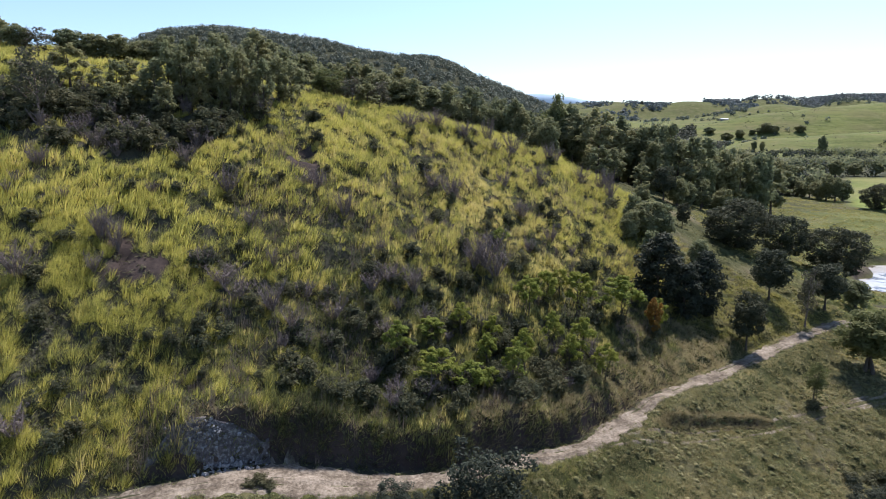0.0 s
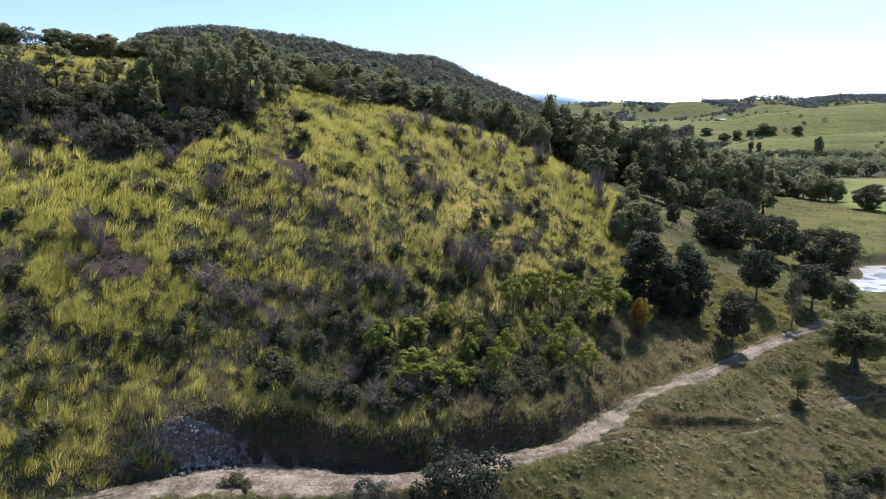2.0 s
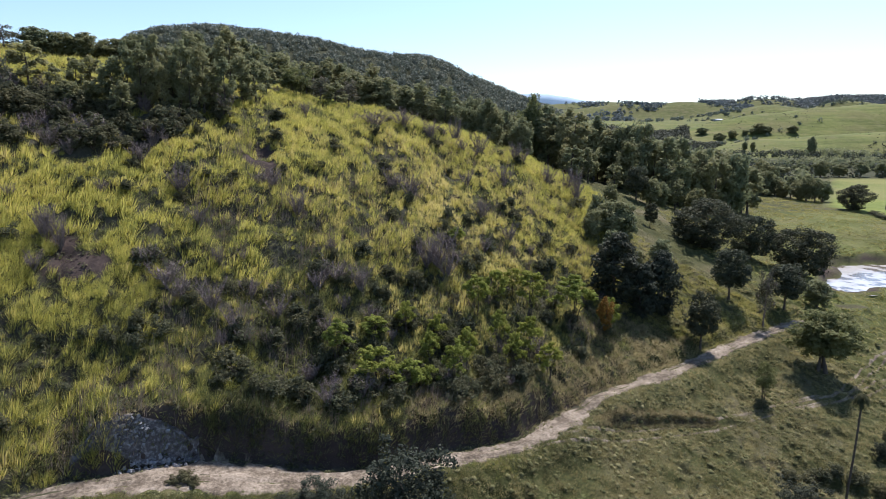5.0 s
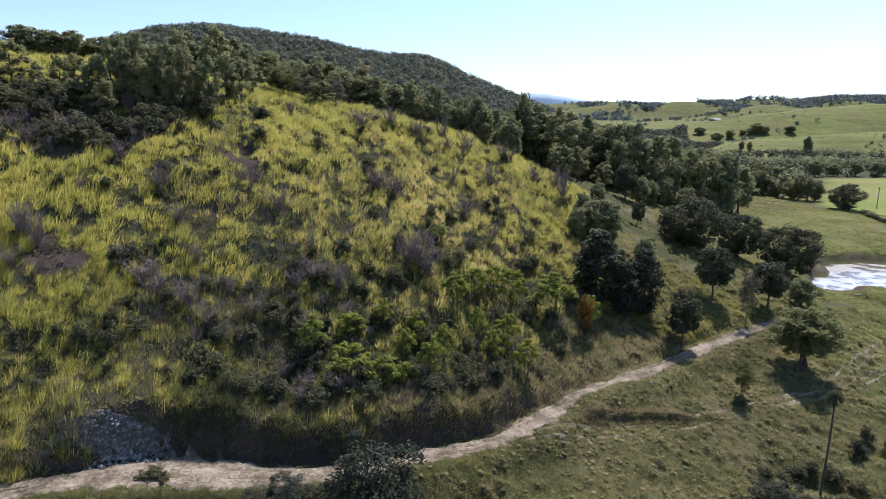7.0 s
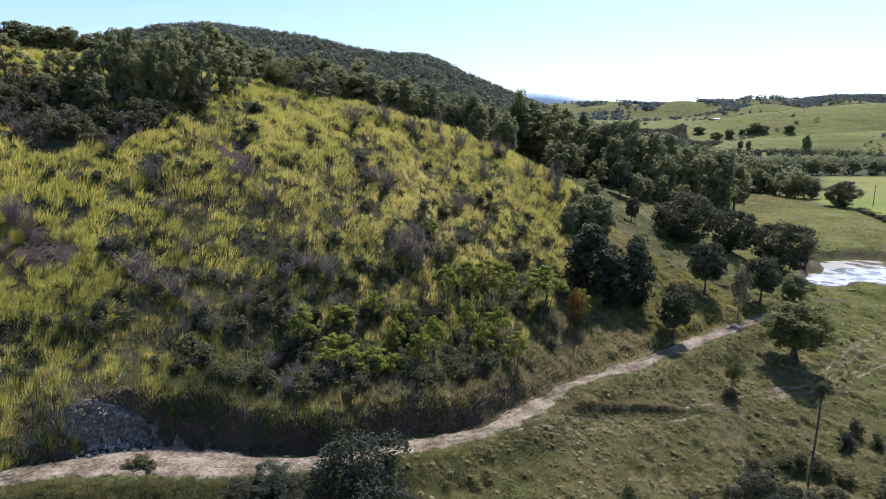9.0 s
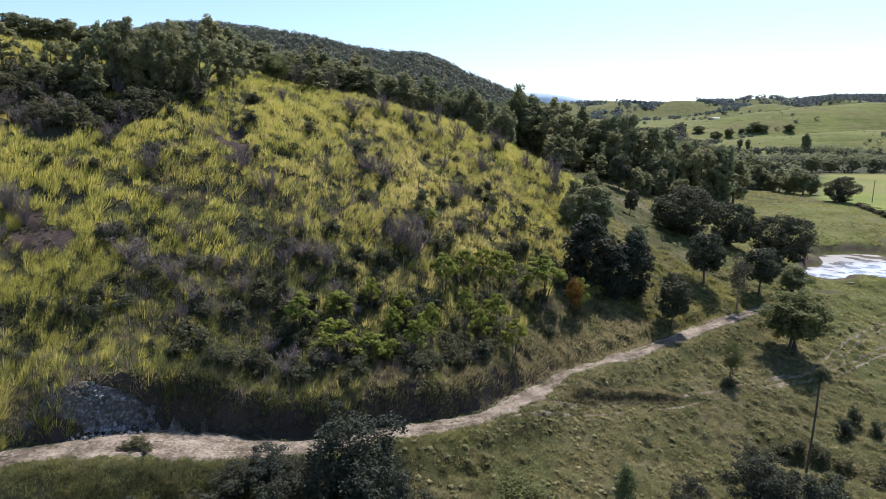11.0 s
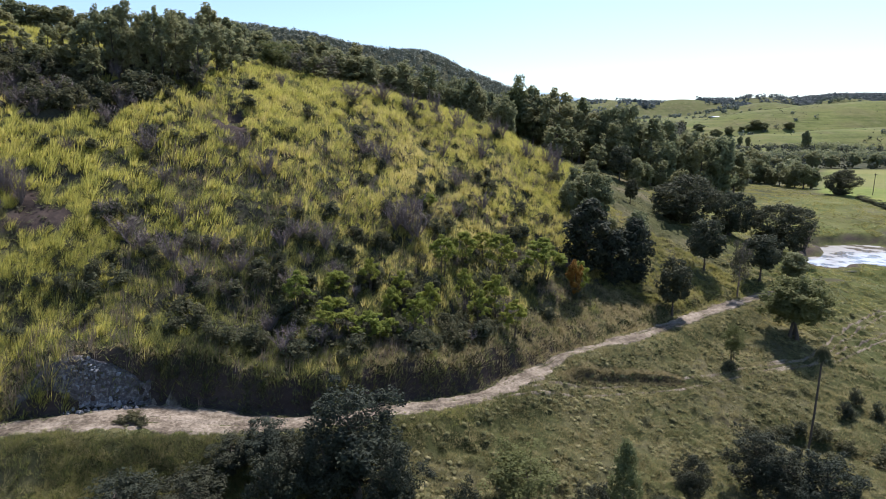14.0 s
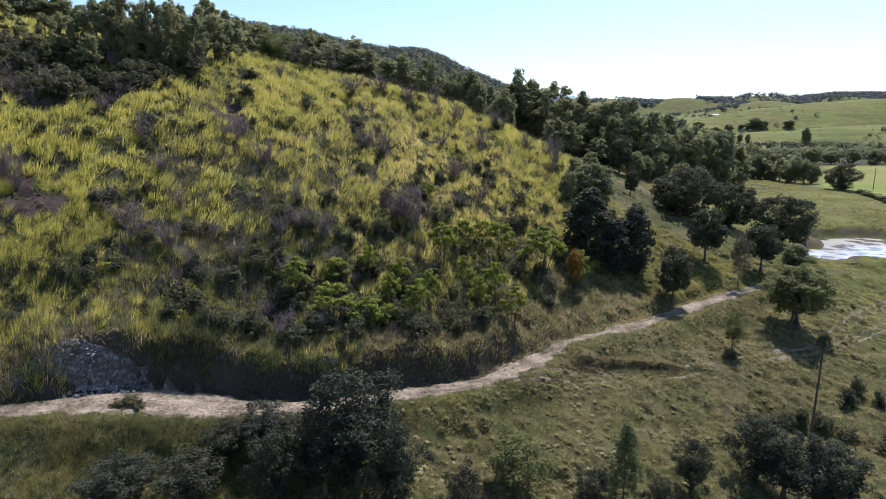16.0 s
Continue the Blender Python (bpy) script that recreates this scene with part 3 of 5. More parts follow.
# ---------------- plants ----------------
def limbs(s, rng, base, height, spread, count, r0, start=0.35, rise=0.55, bend=0.12):
    """A tapered trunk with limbs; gives back the limb ends."""
    n = 6
    wob = np.cumsum(rng.normal(size=(n, 2)) * bend, axis=0)
    pts = np.array([(base[0] + wob[i, 0] * i / n, base[1] + wob[i, 1] * i / n, base[2] + height * i / (n - 1) * 0.86) for i in range(n)])
    s.tube(pts, [r0 * (1.15 - 0.95 * i / (n - 1)) * (1.5 if i == 0 else 1) for i in range(n)], 7)
    ends = [pts[-1]]
    for k in range(count):
        f = start + (0.95 - start) * (k + rng.uniform(0, 1)) / count
        i = f * (n - 1)
        a = pts[int(i)] + (pts[min(int(i) + 1, n - 1)] - pts[int(i)]) * (i - int(i))
        th = k * 2.4 + rng.uniform(-0.5, 0.5)
        ln = spread * rng.uniform(0.55, 1.0) * (1.1 - 0.5 * f)
        e = a + np.array((math.cos(th) * ln, math.sin(th) * ln, ln * rise * rng.uniform(0.5, 1.3)))
        m = (a + e) / 2 + np.array((0, 0, -0.08 * ln)) + rng.normal(size=3) * 0.06 * ln
        rr = r0 * (0.55 - 0.3 * f)
        s.tube([a, m, e], [rr, rr * 0.7, rr * 0.25], 5)
        ends.append(e)
        e2 = m + np.array((math.cos(th + 0.9) * ln * 0.5, math.sin(th + 0.9) * ln * 0.5, ln * rise * 0.6))
        s.tube([m, e2], [rr * 0.5, rr * 0.15], 4)
        ends.append(e2)
    return np.array(ends)


def in_crown(rng, n, cz, rx, rz, r, hollow=0.55, lump=0.25):
    """Clump centres spread through an uneven egg round (0, 0, cz)."""
    d = rng.normal(size=(n, 3))
    d /= np.linalg.norm(d, axis=1)[:, None]
    q = rng.uniform(hollow, 1.0, n) * (1 + lump * np.sin(d[:, 0] * 5 + rng.uniform(0, 6)) * np.sin(d[:, 2] * 4 + rng.uniform(0, 6)))
    p = d * q[:, None] * (rx, rx, rz) + (0, 0, cz)
    return np.concatenate([p, (r * rng.uniform(0.7, 1.3, n))[:, None]], axis=1)


TREES = {}


def tree_parts(kind, rng):
    """(trunk soup, crown soup, trunk material, crown material) of a tree about 12 m high and 8 m wide."""
    s, c = Soup(), Soup()
    if kind == "gum":
        limbs(s, rng, (0, 0, -0.5), 11.5, 2.4, 10, 0.18, 0.25, 0.85)
        heads = []
        for k in range(11):
            q = (k + rng.uniform(0, 1)) / 11
            th, out = k * 2.4 + rng.uniform(-0.5, 0.5), 2.3 * math.sin(math.pi * (0.20 + 0.74 * q)) * rng.uniform(0.5, 1.0)
            lobe = np.array((out * math.cos(th), out * math.sin(th), 3.2 + 8.3 * q))
            off = rng.normal(size=(8, 3)) * (0.40, 0.40, 0.62)
            heads.append(np.concatenate([lobe + off, rng.uniform(0.32, 0.72, (8, 1))], axis=1))
        c.add(*leaves(rng, np.concatenate(heads), 30, 0.34, 0.4, 1.0, 1.25, 0.45))
        return s, c, BARK_DARK, LEAF_RIDGE
    if kind == "column":
        limbs(s, rng, (0, 0, -0.5), 11.0, 2.4, 9, 0.25, 0.15, 0.7)
        q = rng.uniform(0, 1, 180)
        th = rng.uniform(0, 6.28, 180)
        rr = 3.3 * np.minimum(1, 2.6 * (1 - q)) ** 0.6 * np.minimum(1, 0.55 + 2 * q) * rng.uniform(0.5, 1, 180) * (1 + 0.08 * np.sin(4 * th + 7 * q))
        cl = np.stack([rr * np.cos(th), rr * np.sin(th), 0.5 + 11.0 * q, rng.uniform(0.55, 1.1, 180)], axis=1)
        c.add(*leaves(rng, cl, 36, 0.40, 0.45, 0.85))
        return s, c, BARK_DARK, LEAF_NEAR
    if kind == "grey":
        ends = limbs(s, rng, (0, 0, -0.5), 12.0, 3.6, 12, 0.22, 0.2, 0.9)
        for e in ends:
            for _ in range(5):
                d = rng.normal(size=3) * 0.9 + (0, 0, 0.7)
                s.tube([e - d * 0.2, e + d], [0.035, 0.012], 3)
        cl = np.concatenate([np.concatenate([ends, np.full((len(ends), 1), 1.0)], axis=1), in_crown(rng, 16, 7.8, 3.4, 3.8, 0.9, 0.5, 0.4)])
        c.add(*leaves(rng, cl, 34, 0.36, 0.2, 0.95))
        return s, c, TWIG, LEAF_GREY
    if kind == "dark":
        limbs(s, rng, (0, 0, -0.5), 10.5, 3.0, 7, 0.3, 0.25, 0.6)
        cl = np.concatenate([in_crown(rng, 80, 6.2, 3.6, 5.4, 1.05, 0.7, 0.25), in_crown(rng, 16, 6.0, 2.0, 3.6, 1.2, 0.2, 0.2)])
        c.add(*leaves(rng, cl, 58, 0.50, 0.4, 0.85))
        return s, c, BARK_DARK, LEAF_DARK
    if kind == "fig":
        limbs(s, rng, (0, 0, -0.5), 13.0, 6.0, 10, 0.5, 0.15, 0.5)
        cl = np.concatenate([in_crown(rng, 230, 8.2, 7.6, 7.4, 1.25, 0.78, 0.22), in_crown(rng, 30, 7.5, 4.5, 4.5, 1.6, 0.2, 0.2)])
        cl = cl[cl[:, 2] > 0.6]
        c.add(*leaves(rng, cl, 42, 0.48, 0.35, 0.85))
        return s, c, BARK_DARK, LEAF_FIG
    if kind == "round":
        limbs(s, rng, (0, 0, -0.5), 9.5, 2.8, 7, 0.22, 0.42, 0.7)
        cl = np.concatenate([in_crown(rng, 70, 7.2, 3.5, 4.5, 0.9, 0.75, 0.12), in_crown(rng, 14, 7.2, 1.8, 2.8, 1.2, 0.2, 0.1)])
        c.add(*leaves(rng, cl, 60, 0.38, 0.4, 0.9))
        return s, c, BARK_DARK, LEAF_FIG
    if kind == "spread":
        for k in range(3):
            limbs(s, rng, (0.5 * math.cos(k * 2.1), 0.5 * math.sin(k * 2.1), -0.5), 9.0, 3.6, 5, 0.2, 0.35, 0.55, 0.3)
        cl = np.concatenate([in_crown(rng, 150, 6.9, 3.8, 4.6, 0.85, 0.6, 0.3), in_crown(rng, 24, 6.6, 2.4, 3.0, 1.1, 0.2, 0.2), in_crown(rng, 30, 5.6, 3.2, 1.6, 0.85, 0.6, 0.3)])
        c.add(*leaves(rng, cl, 56, 0.34, 0.45, 0.9))
        return s, c, BARK_DARK, LEAF_GUM
    if kind == "wattle":
        for k in range(3):
            limbs(s, rng, (0.4 * math.cos(k * 2.1), 0.4 * math.sin(k * 2.1), -0.4), 9.8, 2.8, 5, 0.13, 0.45, 0.8, 0.35)
        heads = []
        for k in range(15):
            th, out = k * 2.4 + rng.uniform(-0.4, 0.4), 3.2 * math.sqrt((k + 0.3) / 15)
            tier = np.array((out * math.cos(th), out * math.sin(th), 10.8 - 0.42 * out ** 2 + rng.uniform(-1.3, 0.4)))
            off = rng.normal(size=(7, 3)) * (0.42, 0.42, 0.30)
            heads.append(np.concatenate([tier + off, rng.uniform(0.32, 0.65, (7, 1))], axis=1))
        heads.append(in_crown(rng, 12, 5.6, 2.6, 2.6, 0.7, 0.5, 0.3))
        c.add(*leaves(rng, np.concatenate(heads), 32, 0.34, 0.6, 0.8, 1.25, 0.3))
        return s, c, BARK_DARK, LEAF_WATTLE
    if kind == "rust":
        limbs(s, rng, (0, 0, -0.4), 11.0, 2.4, 8, 0.13, 0.25, 0.9)
        c.add(*leaves(rng, in_crown(rng, 32, 7.2, 2.6, 4.4, 0.9, 0.5, 0.35), 60, 0.4, 0.4, 0.9))
        return s, c, BARK_DARK, LEAF_RUST
    if kind == "near":
        limbs(s, rng, (0, 0, -0.5), 11.5, 3.6, 12, 0.26, 0.15, 0.55)
        cl = np.concatenate([in_crown(rng, 150, 6.4, 3.6, 5.2, 0.72, 0.6, 0.35), in_crown(rng, 40, 5.6, 2.2, 3.8, 0.9, 0.2, 0.2)])
        c.add(*leaves(rng, cl, 58, 0.21, 0.35, 0.85))
        return s, c, BARK_DARK, LEAF_NEAR
    if kind == "sapling":
        limbs(s, rng, (0, 0, -0.5), 11.5, 2.2, 14, 0.14, 0.12, 0.75)
        q = rng.uniform(0, 1, 90)
        th = rng.uniform(0, 6.28, 90)
        rr = 3.2 * (1 - q) ** 0.7 * rng.uniform(0.35, 1, 90)
        cl = np.stack([rr * np.cos(th), rr * np.sin(th), 2.0 + 10 * q, 0.75 * rng.uniform(0.6, 1.2, 90)], axis=1)
        c.add(*leaves(rng, cl, 56, 0.24, 0.35, 0.9))
        return s, c, BARK_DARK, LEAF_GUM
    if kind == "leafy":
        for k in range(3):
            limbs(s, rng, (0.5 * math.cos(k * 2.1), 0.5 * math.sin(k * 2.1), -0.5), 10.5, 2.6, 7, 0.12, 0.25, 0.9, 0.35)
        cl = np.concatenate([in_crown(rng, 80, 7.4, 3.5, 4.2, 0.8, 0.5, 0.35), in_crown(rng, 20, 5.0, 2.6, 3.2, 0.8, 0.3, 0.2)])
        c.add(*leaves(rng, cl, 60, 0.23, 0.5, 0.85))
        return s, c, BARK_DARK, LEAF_LEAFY
    if kind == "shrub":
        for k in range(6):
            a = k * 1.05
            e = np.array((math.cos(a) * 0.9, math.sin(a) * 0.9, 1.7 + rng.uniform(-0.4, 0.3)))
            s.tube([(0, 0, -0.2), e * 0.5 + (0, 0, 0.2), e], [0.06, 0.035, 0.012], 4)
        cl = np.concatenate([in_crown(rng, 22, 1.25, 1.1, 1.0, 0.40, 0.5, 0.5), in_crown(rng, 10, 0.55, 1.2, 0.4, 0.4, 0.5, 0.3)])
        c.add(*leaves(rng, cl, 30, 0.20, 0.25, 0.9))
        return s, c, BARK_DARK, LEAF_SHRUB
    if kind == "bare":
        for k in range(16):
            a, ln = k * 2.4, rng.uniform(7.0, 12)
            e = np.array((math.cos(a) * rng.uniform(0.8, 3.6), math.sin(a) * rng.uniform(0.8, 3.6), ln))
            m = e * 0.5 + rng.normal(size=3) * 0.35
            s.tube([(0.12 * math.cos(a), 0.12 * math.sin(a), -0.5), m, e], [0.12, 0.07, 0.02], 3)
            f = rng.uniform(0.2, 1.0, 60)[:, None]
            q = np.where(f < 0.5, m * (2 * f), m + (e - m) * (2 * f - 1))
            d = (rng.normal(size=(60, 3)) * 0.5 + (0, 0, 1.3)) * rng.uniform(0.6, 1.7, (60, 1))
            w = rng.normal(size=(60, 3)) * 0.028
            c.add(np.stack([q - w, q + w, q + d], axis=1).reshape(-1, 3), np.arange(180).reshape(-1, 3))
        return s, c, TWIG, TWIG
    raise ValueError(kind)


LOOKS = {
    "gum": ("gum_tree", "tall slender olive-green gum tree with a dark trunk", "tree"),
    "grey": ("gum_tree", "half-bare grey gum tree with thin crown", "tree"),
    "dark": ("rainforest_tree", "dense dark-green broadleaf tree", "tree"),
    "fig": ("fig_tree", "huge dense dark fig tree on the flat", "tree"),
    "column": ("rainforest_tree", "dense dark columnar tree at the foot of the hill", "tree"),
    "round": ("paddock_tree", "round-crowned dark tree standing in pasture", "tree"),
    "spread": ("paddock_tree", "spreading green tree with several trunks in pasture", "tree"),
    "wattle": ("wattle_tree", "young bright-green wattle on the grassy slope", "tree"),
    "rust": ("wattle_tree", "slender wattle with rust-orange leaves", "tree"),
    "near": ("broadleaf_tree", "big dark leafy tree below the dirt track", "tree"),
    "sapling": ("sapling", "pointed dark-green sapling on the lower paddock", "tree"),
    "leafy": ("young_tree", "leafy yellow-green young tree in the paddock", "tree"),
    "shrub": ("shrub", "low olive-green shrub among tall grass", "shrub"),
    "bare": ("dead_shrub", "leafless grey-purple shrub on the hillside", "shrub"),
}
GROUPS = {"gum_tree": "gums on the ridge", "rainforest_tree": "dark trees", "wattle_tree": "young wattles", "shrub": "hillside shrubs", "dead_shrub": "dead shrubs"}
SHAPES = {"gum": 4, "dark": 4, "bare": 4, "wattle": 3, "shrub": 3, "near": 2, "sapling": 2}
EXTENT = {}
turner = np.random.default_rng(5)


def plant(kind, x, y, height, width, sink=0.0, z=None, label=""):
    """Sets one plant on the ground: built once for each shape, then copied."""
    which = int(turner.integers(0, SHAPES.get(kind, 2)))
    fresh = (kind, which) not in TREES
    if fresh:
        name, text, cat = LOOKS[kind]
        trunk, crown, mt, mc = tree_parts(kind, np.random.default_rng(100 + 7 * which + sum(map(ord, kind))))
        v = np.concatenate(crown.v)
        EXTENT[kind, which] = (2 * np.percentile(np.hypot(v[:, 0], v[:, 1]), 97), np.percentile(v[:, 2], 99.3))
        ob = tagged(new(name), text, cat, GROUPS.get(name, ""))
        part("stem" if kind in ("shrub", "bare") else "trunk", trunk, mt, ob)
        part("crown", crown, mc, ob)
        TREES[kind, which] = ob
    else:
        ob = copy_thing(TREES[kind, which], Matrix())
    wide, tall = EXTENT[kind, which]
    base = (float(ground(x, y)) if z is None else z) - sink
    ob.matrix_basis = Matrix.Translation((x, y, base)) @ Matrix.Rotation(turner.uniform(0, 6.28), 4, "Z") @ Matrix.Diagonal((width / wide, width / wide, height / tall, 1))
    if label:
        ob["label"] = label
    return ob


# gums along the ridge
for x, y, h, w in [(-45.7, 139.4, 14.7, 6.0), (-42.0, 142.5, 11.5, 5.3), (-40.5, 149.9, 11.5, 6.2), (-38.6, 155.3, 10.3, 6.7), (-43.7, 141.1, 10.7, 4.5), (-49.3, 137.0, 14.7, 5.6), (-52.1, 136.5, 13.2, 5.1),
                   (-55.5, 137.3, 15.1, 5.4), (-57.6, 134.6, 13.7, 5.5), (-60.1, 133.8, 14.3, 5.3), (-62.2, 131.8, 10.9, 4.7), (-47.3, 135.5, 10.3, 4.6), (-52.5, 133.3, 10.1, 4.5), (-71.7, 140.9, 7.8, 5.8),
                   (-73.2, 137.3, 8.0, 4.6), (-81.5, 133.8, 9.5, 7.5), (-74.7, 131.9, 7.1, 4.2), (-58.3, 127.5, 7.4, 4.8), (-64.3, 132.6, 7.4, 4.5), (-56.2, 135.4, 8.8, 4.6), (-49.5, 135.0, 8.5, 4.6),
                   (-39.7, 151.5, 7.6, 5.1), (-47.4, 145.9, 8.1, 5.4), (-50.7, 145.6, 11.3, 5.7), (-54.7, 144.2, 12.2, 5.4), (-59.6, 141.9, 12.5, 5.3), (-39.7, 169.0, 8.0, 5.4), (-84, 122, 9.5, 6)]:
    plant("gum", x, y, h * 1.03, w)
for x, y, h, w in [(-63, 149, 7, 7), (-54, 146, 6, 5), (-66, 130, 5, 5), (-69, 127, 5, 5)]:
    plant("dark", x, y, h, w)
thick = np.random.default_rng(77)


def thicket(x, y):
    """1 in the shady scrub below the ridge trees."""
    d, s = to_line([(-84, 117), (-66, 116), (-55, 120), (-47, 131), (-44, 141)], x, y)
    return 1 - step(0.75, 1.1, np.where(d > 0, d / 20, -d / (7.5 - 0.085 * np.clip(s, 0, 60))) + 0.4 * (patchy(x, y, 3, 55) - 0.5))


count = 0
while count < 150:
    x, y = thick.uniform(-90, -38), thick.uniform(106, 152)
    if thicket(x, y) < 0.5:
        continue
    h = thick.uniform(2.2, 4.6)
    if count % 5 < 1:
        plant("bare", x, y, h * 1.15, h * 1.2, label="grey twiggy scrub under the ridge trees")
    else:
        plant("shrub", x, y, h, h * 1.35, label="dark shrubby thicket under the ridge trees")
    count += 1
plant("grey", -78, 117, 13.6, 8.0)
plant("grey", -112, 171, 8.0, 9.4, label="bare-limbed spreading tree on the ridge top")
for x, y, h, w in [(-117, 170, 7.0, 7), (-106, 176, 8.0, 9.0), (-101, 178, 7.5, 8.0), (-95, 180, 8.2, 10), (-88, 182, 7.5, 8), (-82, 182, 9, 8), (-124, 172, 8, 8), (-133, 176, 9, 9)]:
    plant("dark", x, y, h, w)
for x, y, h, w in [(-22, 176, 7.4, 8.0), (-68, 221, 20.0, 14), (-60, 200, 17.0, 12)]:
    plant("gum", x, y, h, w)
plant("leafy", -34.0, 181, 9.0, 11.0, label="round bright-green tree on the ridge")
for x, y, h, w in [(-26.5, 178, 8.0, 7.0), (-19, 182, 8.5, 7.5)]:
    plant("grey", x, y, h, w)
# paddock trees by the track
for kind, x, y, h, w in [("round", 63.4, 117.5, 12.0, 7.2), ("round", 78.7, 138, 12.4, 8.6), ("grey", 83.8, 131, 13.3, 5.0), ("round", 93.1, 139, 11.3, 8.8), ("dark", 105.7, 146, 6.7, 6.4),
                         ("spread", 89.0, 116.5, 12.6, 12.9), ("leafy", 69.6, 103.4, 7.4, 4.4), ("shrub", 68.0, 101.0, 2.0, 2.8)]:
    plant(kind, x, y, h, w)
# dense dark trees beside the flat
for x, y, h, w in [(87.5, 173, 14.0, 20.0), (103.9, 178, 13.0, 13.4), (117.4, 173, 14.3, 17.6), (206.8, 281, 11.7, 15.1)]:
    plant("fig", x, y, h, w)
plant("bare", 133, 186, 12.4, 5.6, label="tall dead bush beside the dam")
for x, y, h, w in [(46, 122.5, 14.6, 10.0), (57.1, 125, 13.8, 7.8), (51.5, 121.5, 11.2, 7.0)]:
    plant("column", x, y, h, w)
for x, y, h, w in [(63.2, 143, 7.5, 5.2), (52.2, 150, 8.8, 9.4), (50.2, 155.3, 9.6, 4.8), (55.5, 149.1, 10.4, 6.6), (46.5, 146, 7.5, 5.0), (50, 138, 8.0, 5.4), (67.4, 152.6, 4.9, 4.2), (53, 131, 9.0, 5.0)]:
    plant("dark", x, y, h, w)
plant("round", 72.2, 176.6, 7.6, 4.4)
plant("rust", 40.6, 109.0, 8.0, 3.4)
# young wattles on the lower slope
for x, y, h, w in [(-7, 84, 6.4, 4.6), (-1, 81, 7.0, 6.6), (4, 82, 5.5, 5.4), (11, 85, 7.5, 4.4), (7, 89, 6.4, 3.6), (8, 93, 6.4, 3.6), (-2, 90, 4.6, 5.0), (19, 107, 7.6, 5.3),
                   (26, 110, 9.0, 6.6), (35, 111, 9.6, 8.2), (24, 97, 8.0, 4.9), (19, 97, 7.4, 3.8), (27, 93, 6.8, 4.6), (42, 111, 7.9, 4.4), (7, 83, 4.7, 3.4), (12, 122, 3.9, 4.1),
                   (23, 113, 5.1, 4.5), (15, 102, 7.3, 5.1), (21, 92, 7.1, 4.0), (13, 90, 7.4, 4.0), (3, 94, 5.7, 3.7)]:
    plant("wattle", x, y, h, w)
# leafless shrubs
for x, y, h, w in [(-53, 91, 6.3, 4.0), (-51, 91, 5.9, 4.0), (-61, 119, 5.7, 7.3), (-50, 116, 4.5, 5.0), (-34, 89, 4.0, 6.6), (-38, 91, 3.7, 4.5), (-40, 110, 5.4, 5.3), (-34, 103, 4.1, 4.0),
                   (-25, 118, 4.6, 6.8), (-19, 113, 5.6, 5.5), (-27, 117, 3.4, 5.0), (-11, 105, 4.0, 2.3), (2, 131, 6.4, 6.3), (-2, 133, 5.2, 5.8), (13, 172, 8.0, 5.8), (20, 172, 7.0, 6.0),
                   (-9, 162, 4.7, 9.1), (-2, 170, 5.8, 8.1), (6, 168, 5.5, 6.0), (30, 170, 6.5, 4.5)]:
    plant("bare", x, y, h, w)
for x, y, h, w in [(25, 155, 6.1, 5.7), (15, 146, 4.3, 4.8), (32, 171, 5.0, 5.6), (39, 169, 6.6, 5.5), (46, 172, 7.0, 5.0), (49, 176, 7.5, 5.0), (18, 137, 4.7, 5.0), (24, 130, 4.5, 4.6),
                   (18, 122, 3.7, 3.8), (8, 111, 8.0, 8.2), (10, 109, 7.0, 7.0), (6, 111, 5.6, 6.0), (-9, 99, 4.0, 5.9), (-5, 98, 5.0, 4.9), (-12, 96, 3.9, 4.3), (-22, 92, 3.7, 4.1),
                   (-28, 95, 3.8, 3.4), (-31, 87, 4.4, 5.2), (-26, 86, 5.3, 5.2), (-17, 89, 3.6, 4.5), (-22, 84, 4.3, 4.2), (47, 166, 6.2, 4.6), (-49, 62, 3.9, 4.8), (-60, 81, 6.1, 6.0), (-54, 92, 5.5, 4.0)]:
    plant("bare", x, y, h, w)
# lower paddock, nearest the camera
for kind, x, y, h, w in [("near", 5.1, 59.9, 13.2, 12.0), ("near", 9.4, 56.0, 10.8, 7.5), ("near", -2.8, 54.9, 8.8, 6.0), ("leafy", 24.2, 61.0, 7.4, 9.0), ("near", 31.8, 58.4, 6.6, 4.6),
                         ("sapling", 36.3, 61.3, 11.0, 4.6), ("near", 46.2, 65.4, 7.2, 5.0), ("near", 56.7, 69.5, 9.0, 8.0), ("near", 58.6, 66.4, 8.6, 8.0), ("near", 61.6, 62.4, 10.0, 8.5),
                         ("near", 17.0, 53.1, 9.2, 4.4), ("near", -17.5, 51.7, 5.2, 7.4), ("near", -11.1, 53.6, 5.6, 7.2), ("near", 83.4, 91.0, 3.4, 2.6), ("leafy", 15.0, 52.5, 6.8, 4.4),
                         ("near", 2.0, 57.5, 9.5, 8.0), ("near", 40.5, 60.5, 5.2, 4.0)]:
    plant(kind, x, y, h, w)
for x, y, h, w in [(-5.5, 61.0, 5.0, 6.0), (-8.8, 59.2, 4.4, 5.4), (-2.0, 60.5, 6.0, 5.5)]:
    plant("near", x, y, h, w, label="dark leafy bush on the bank below the track")
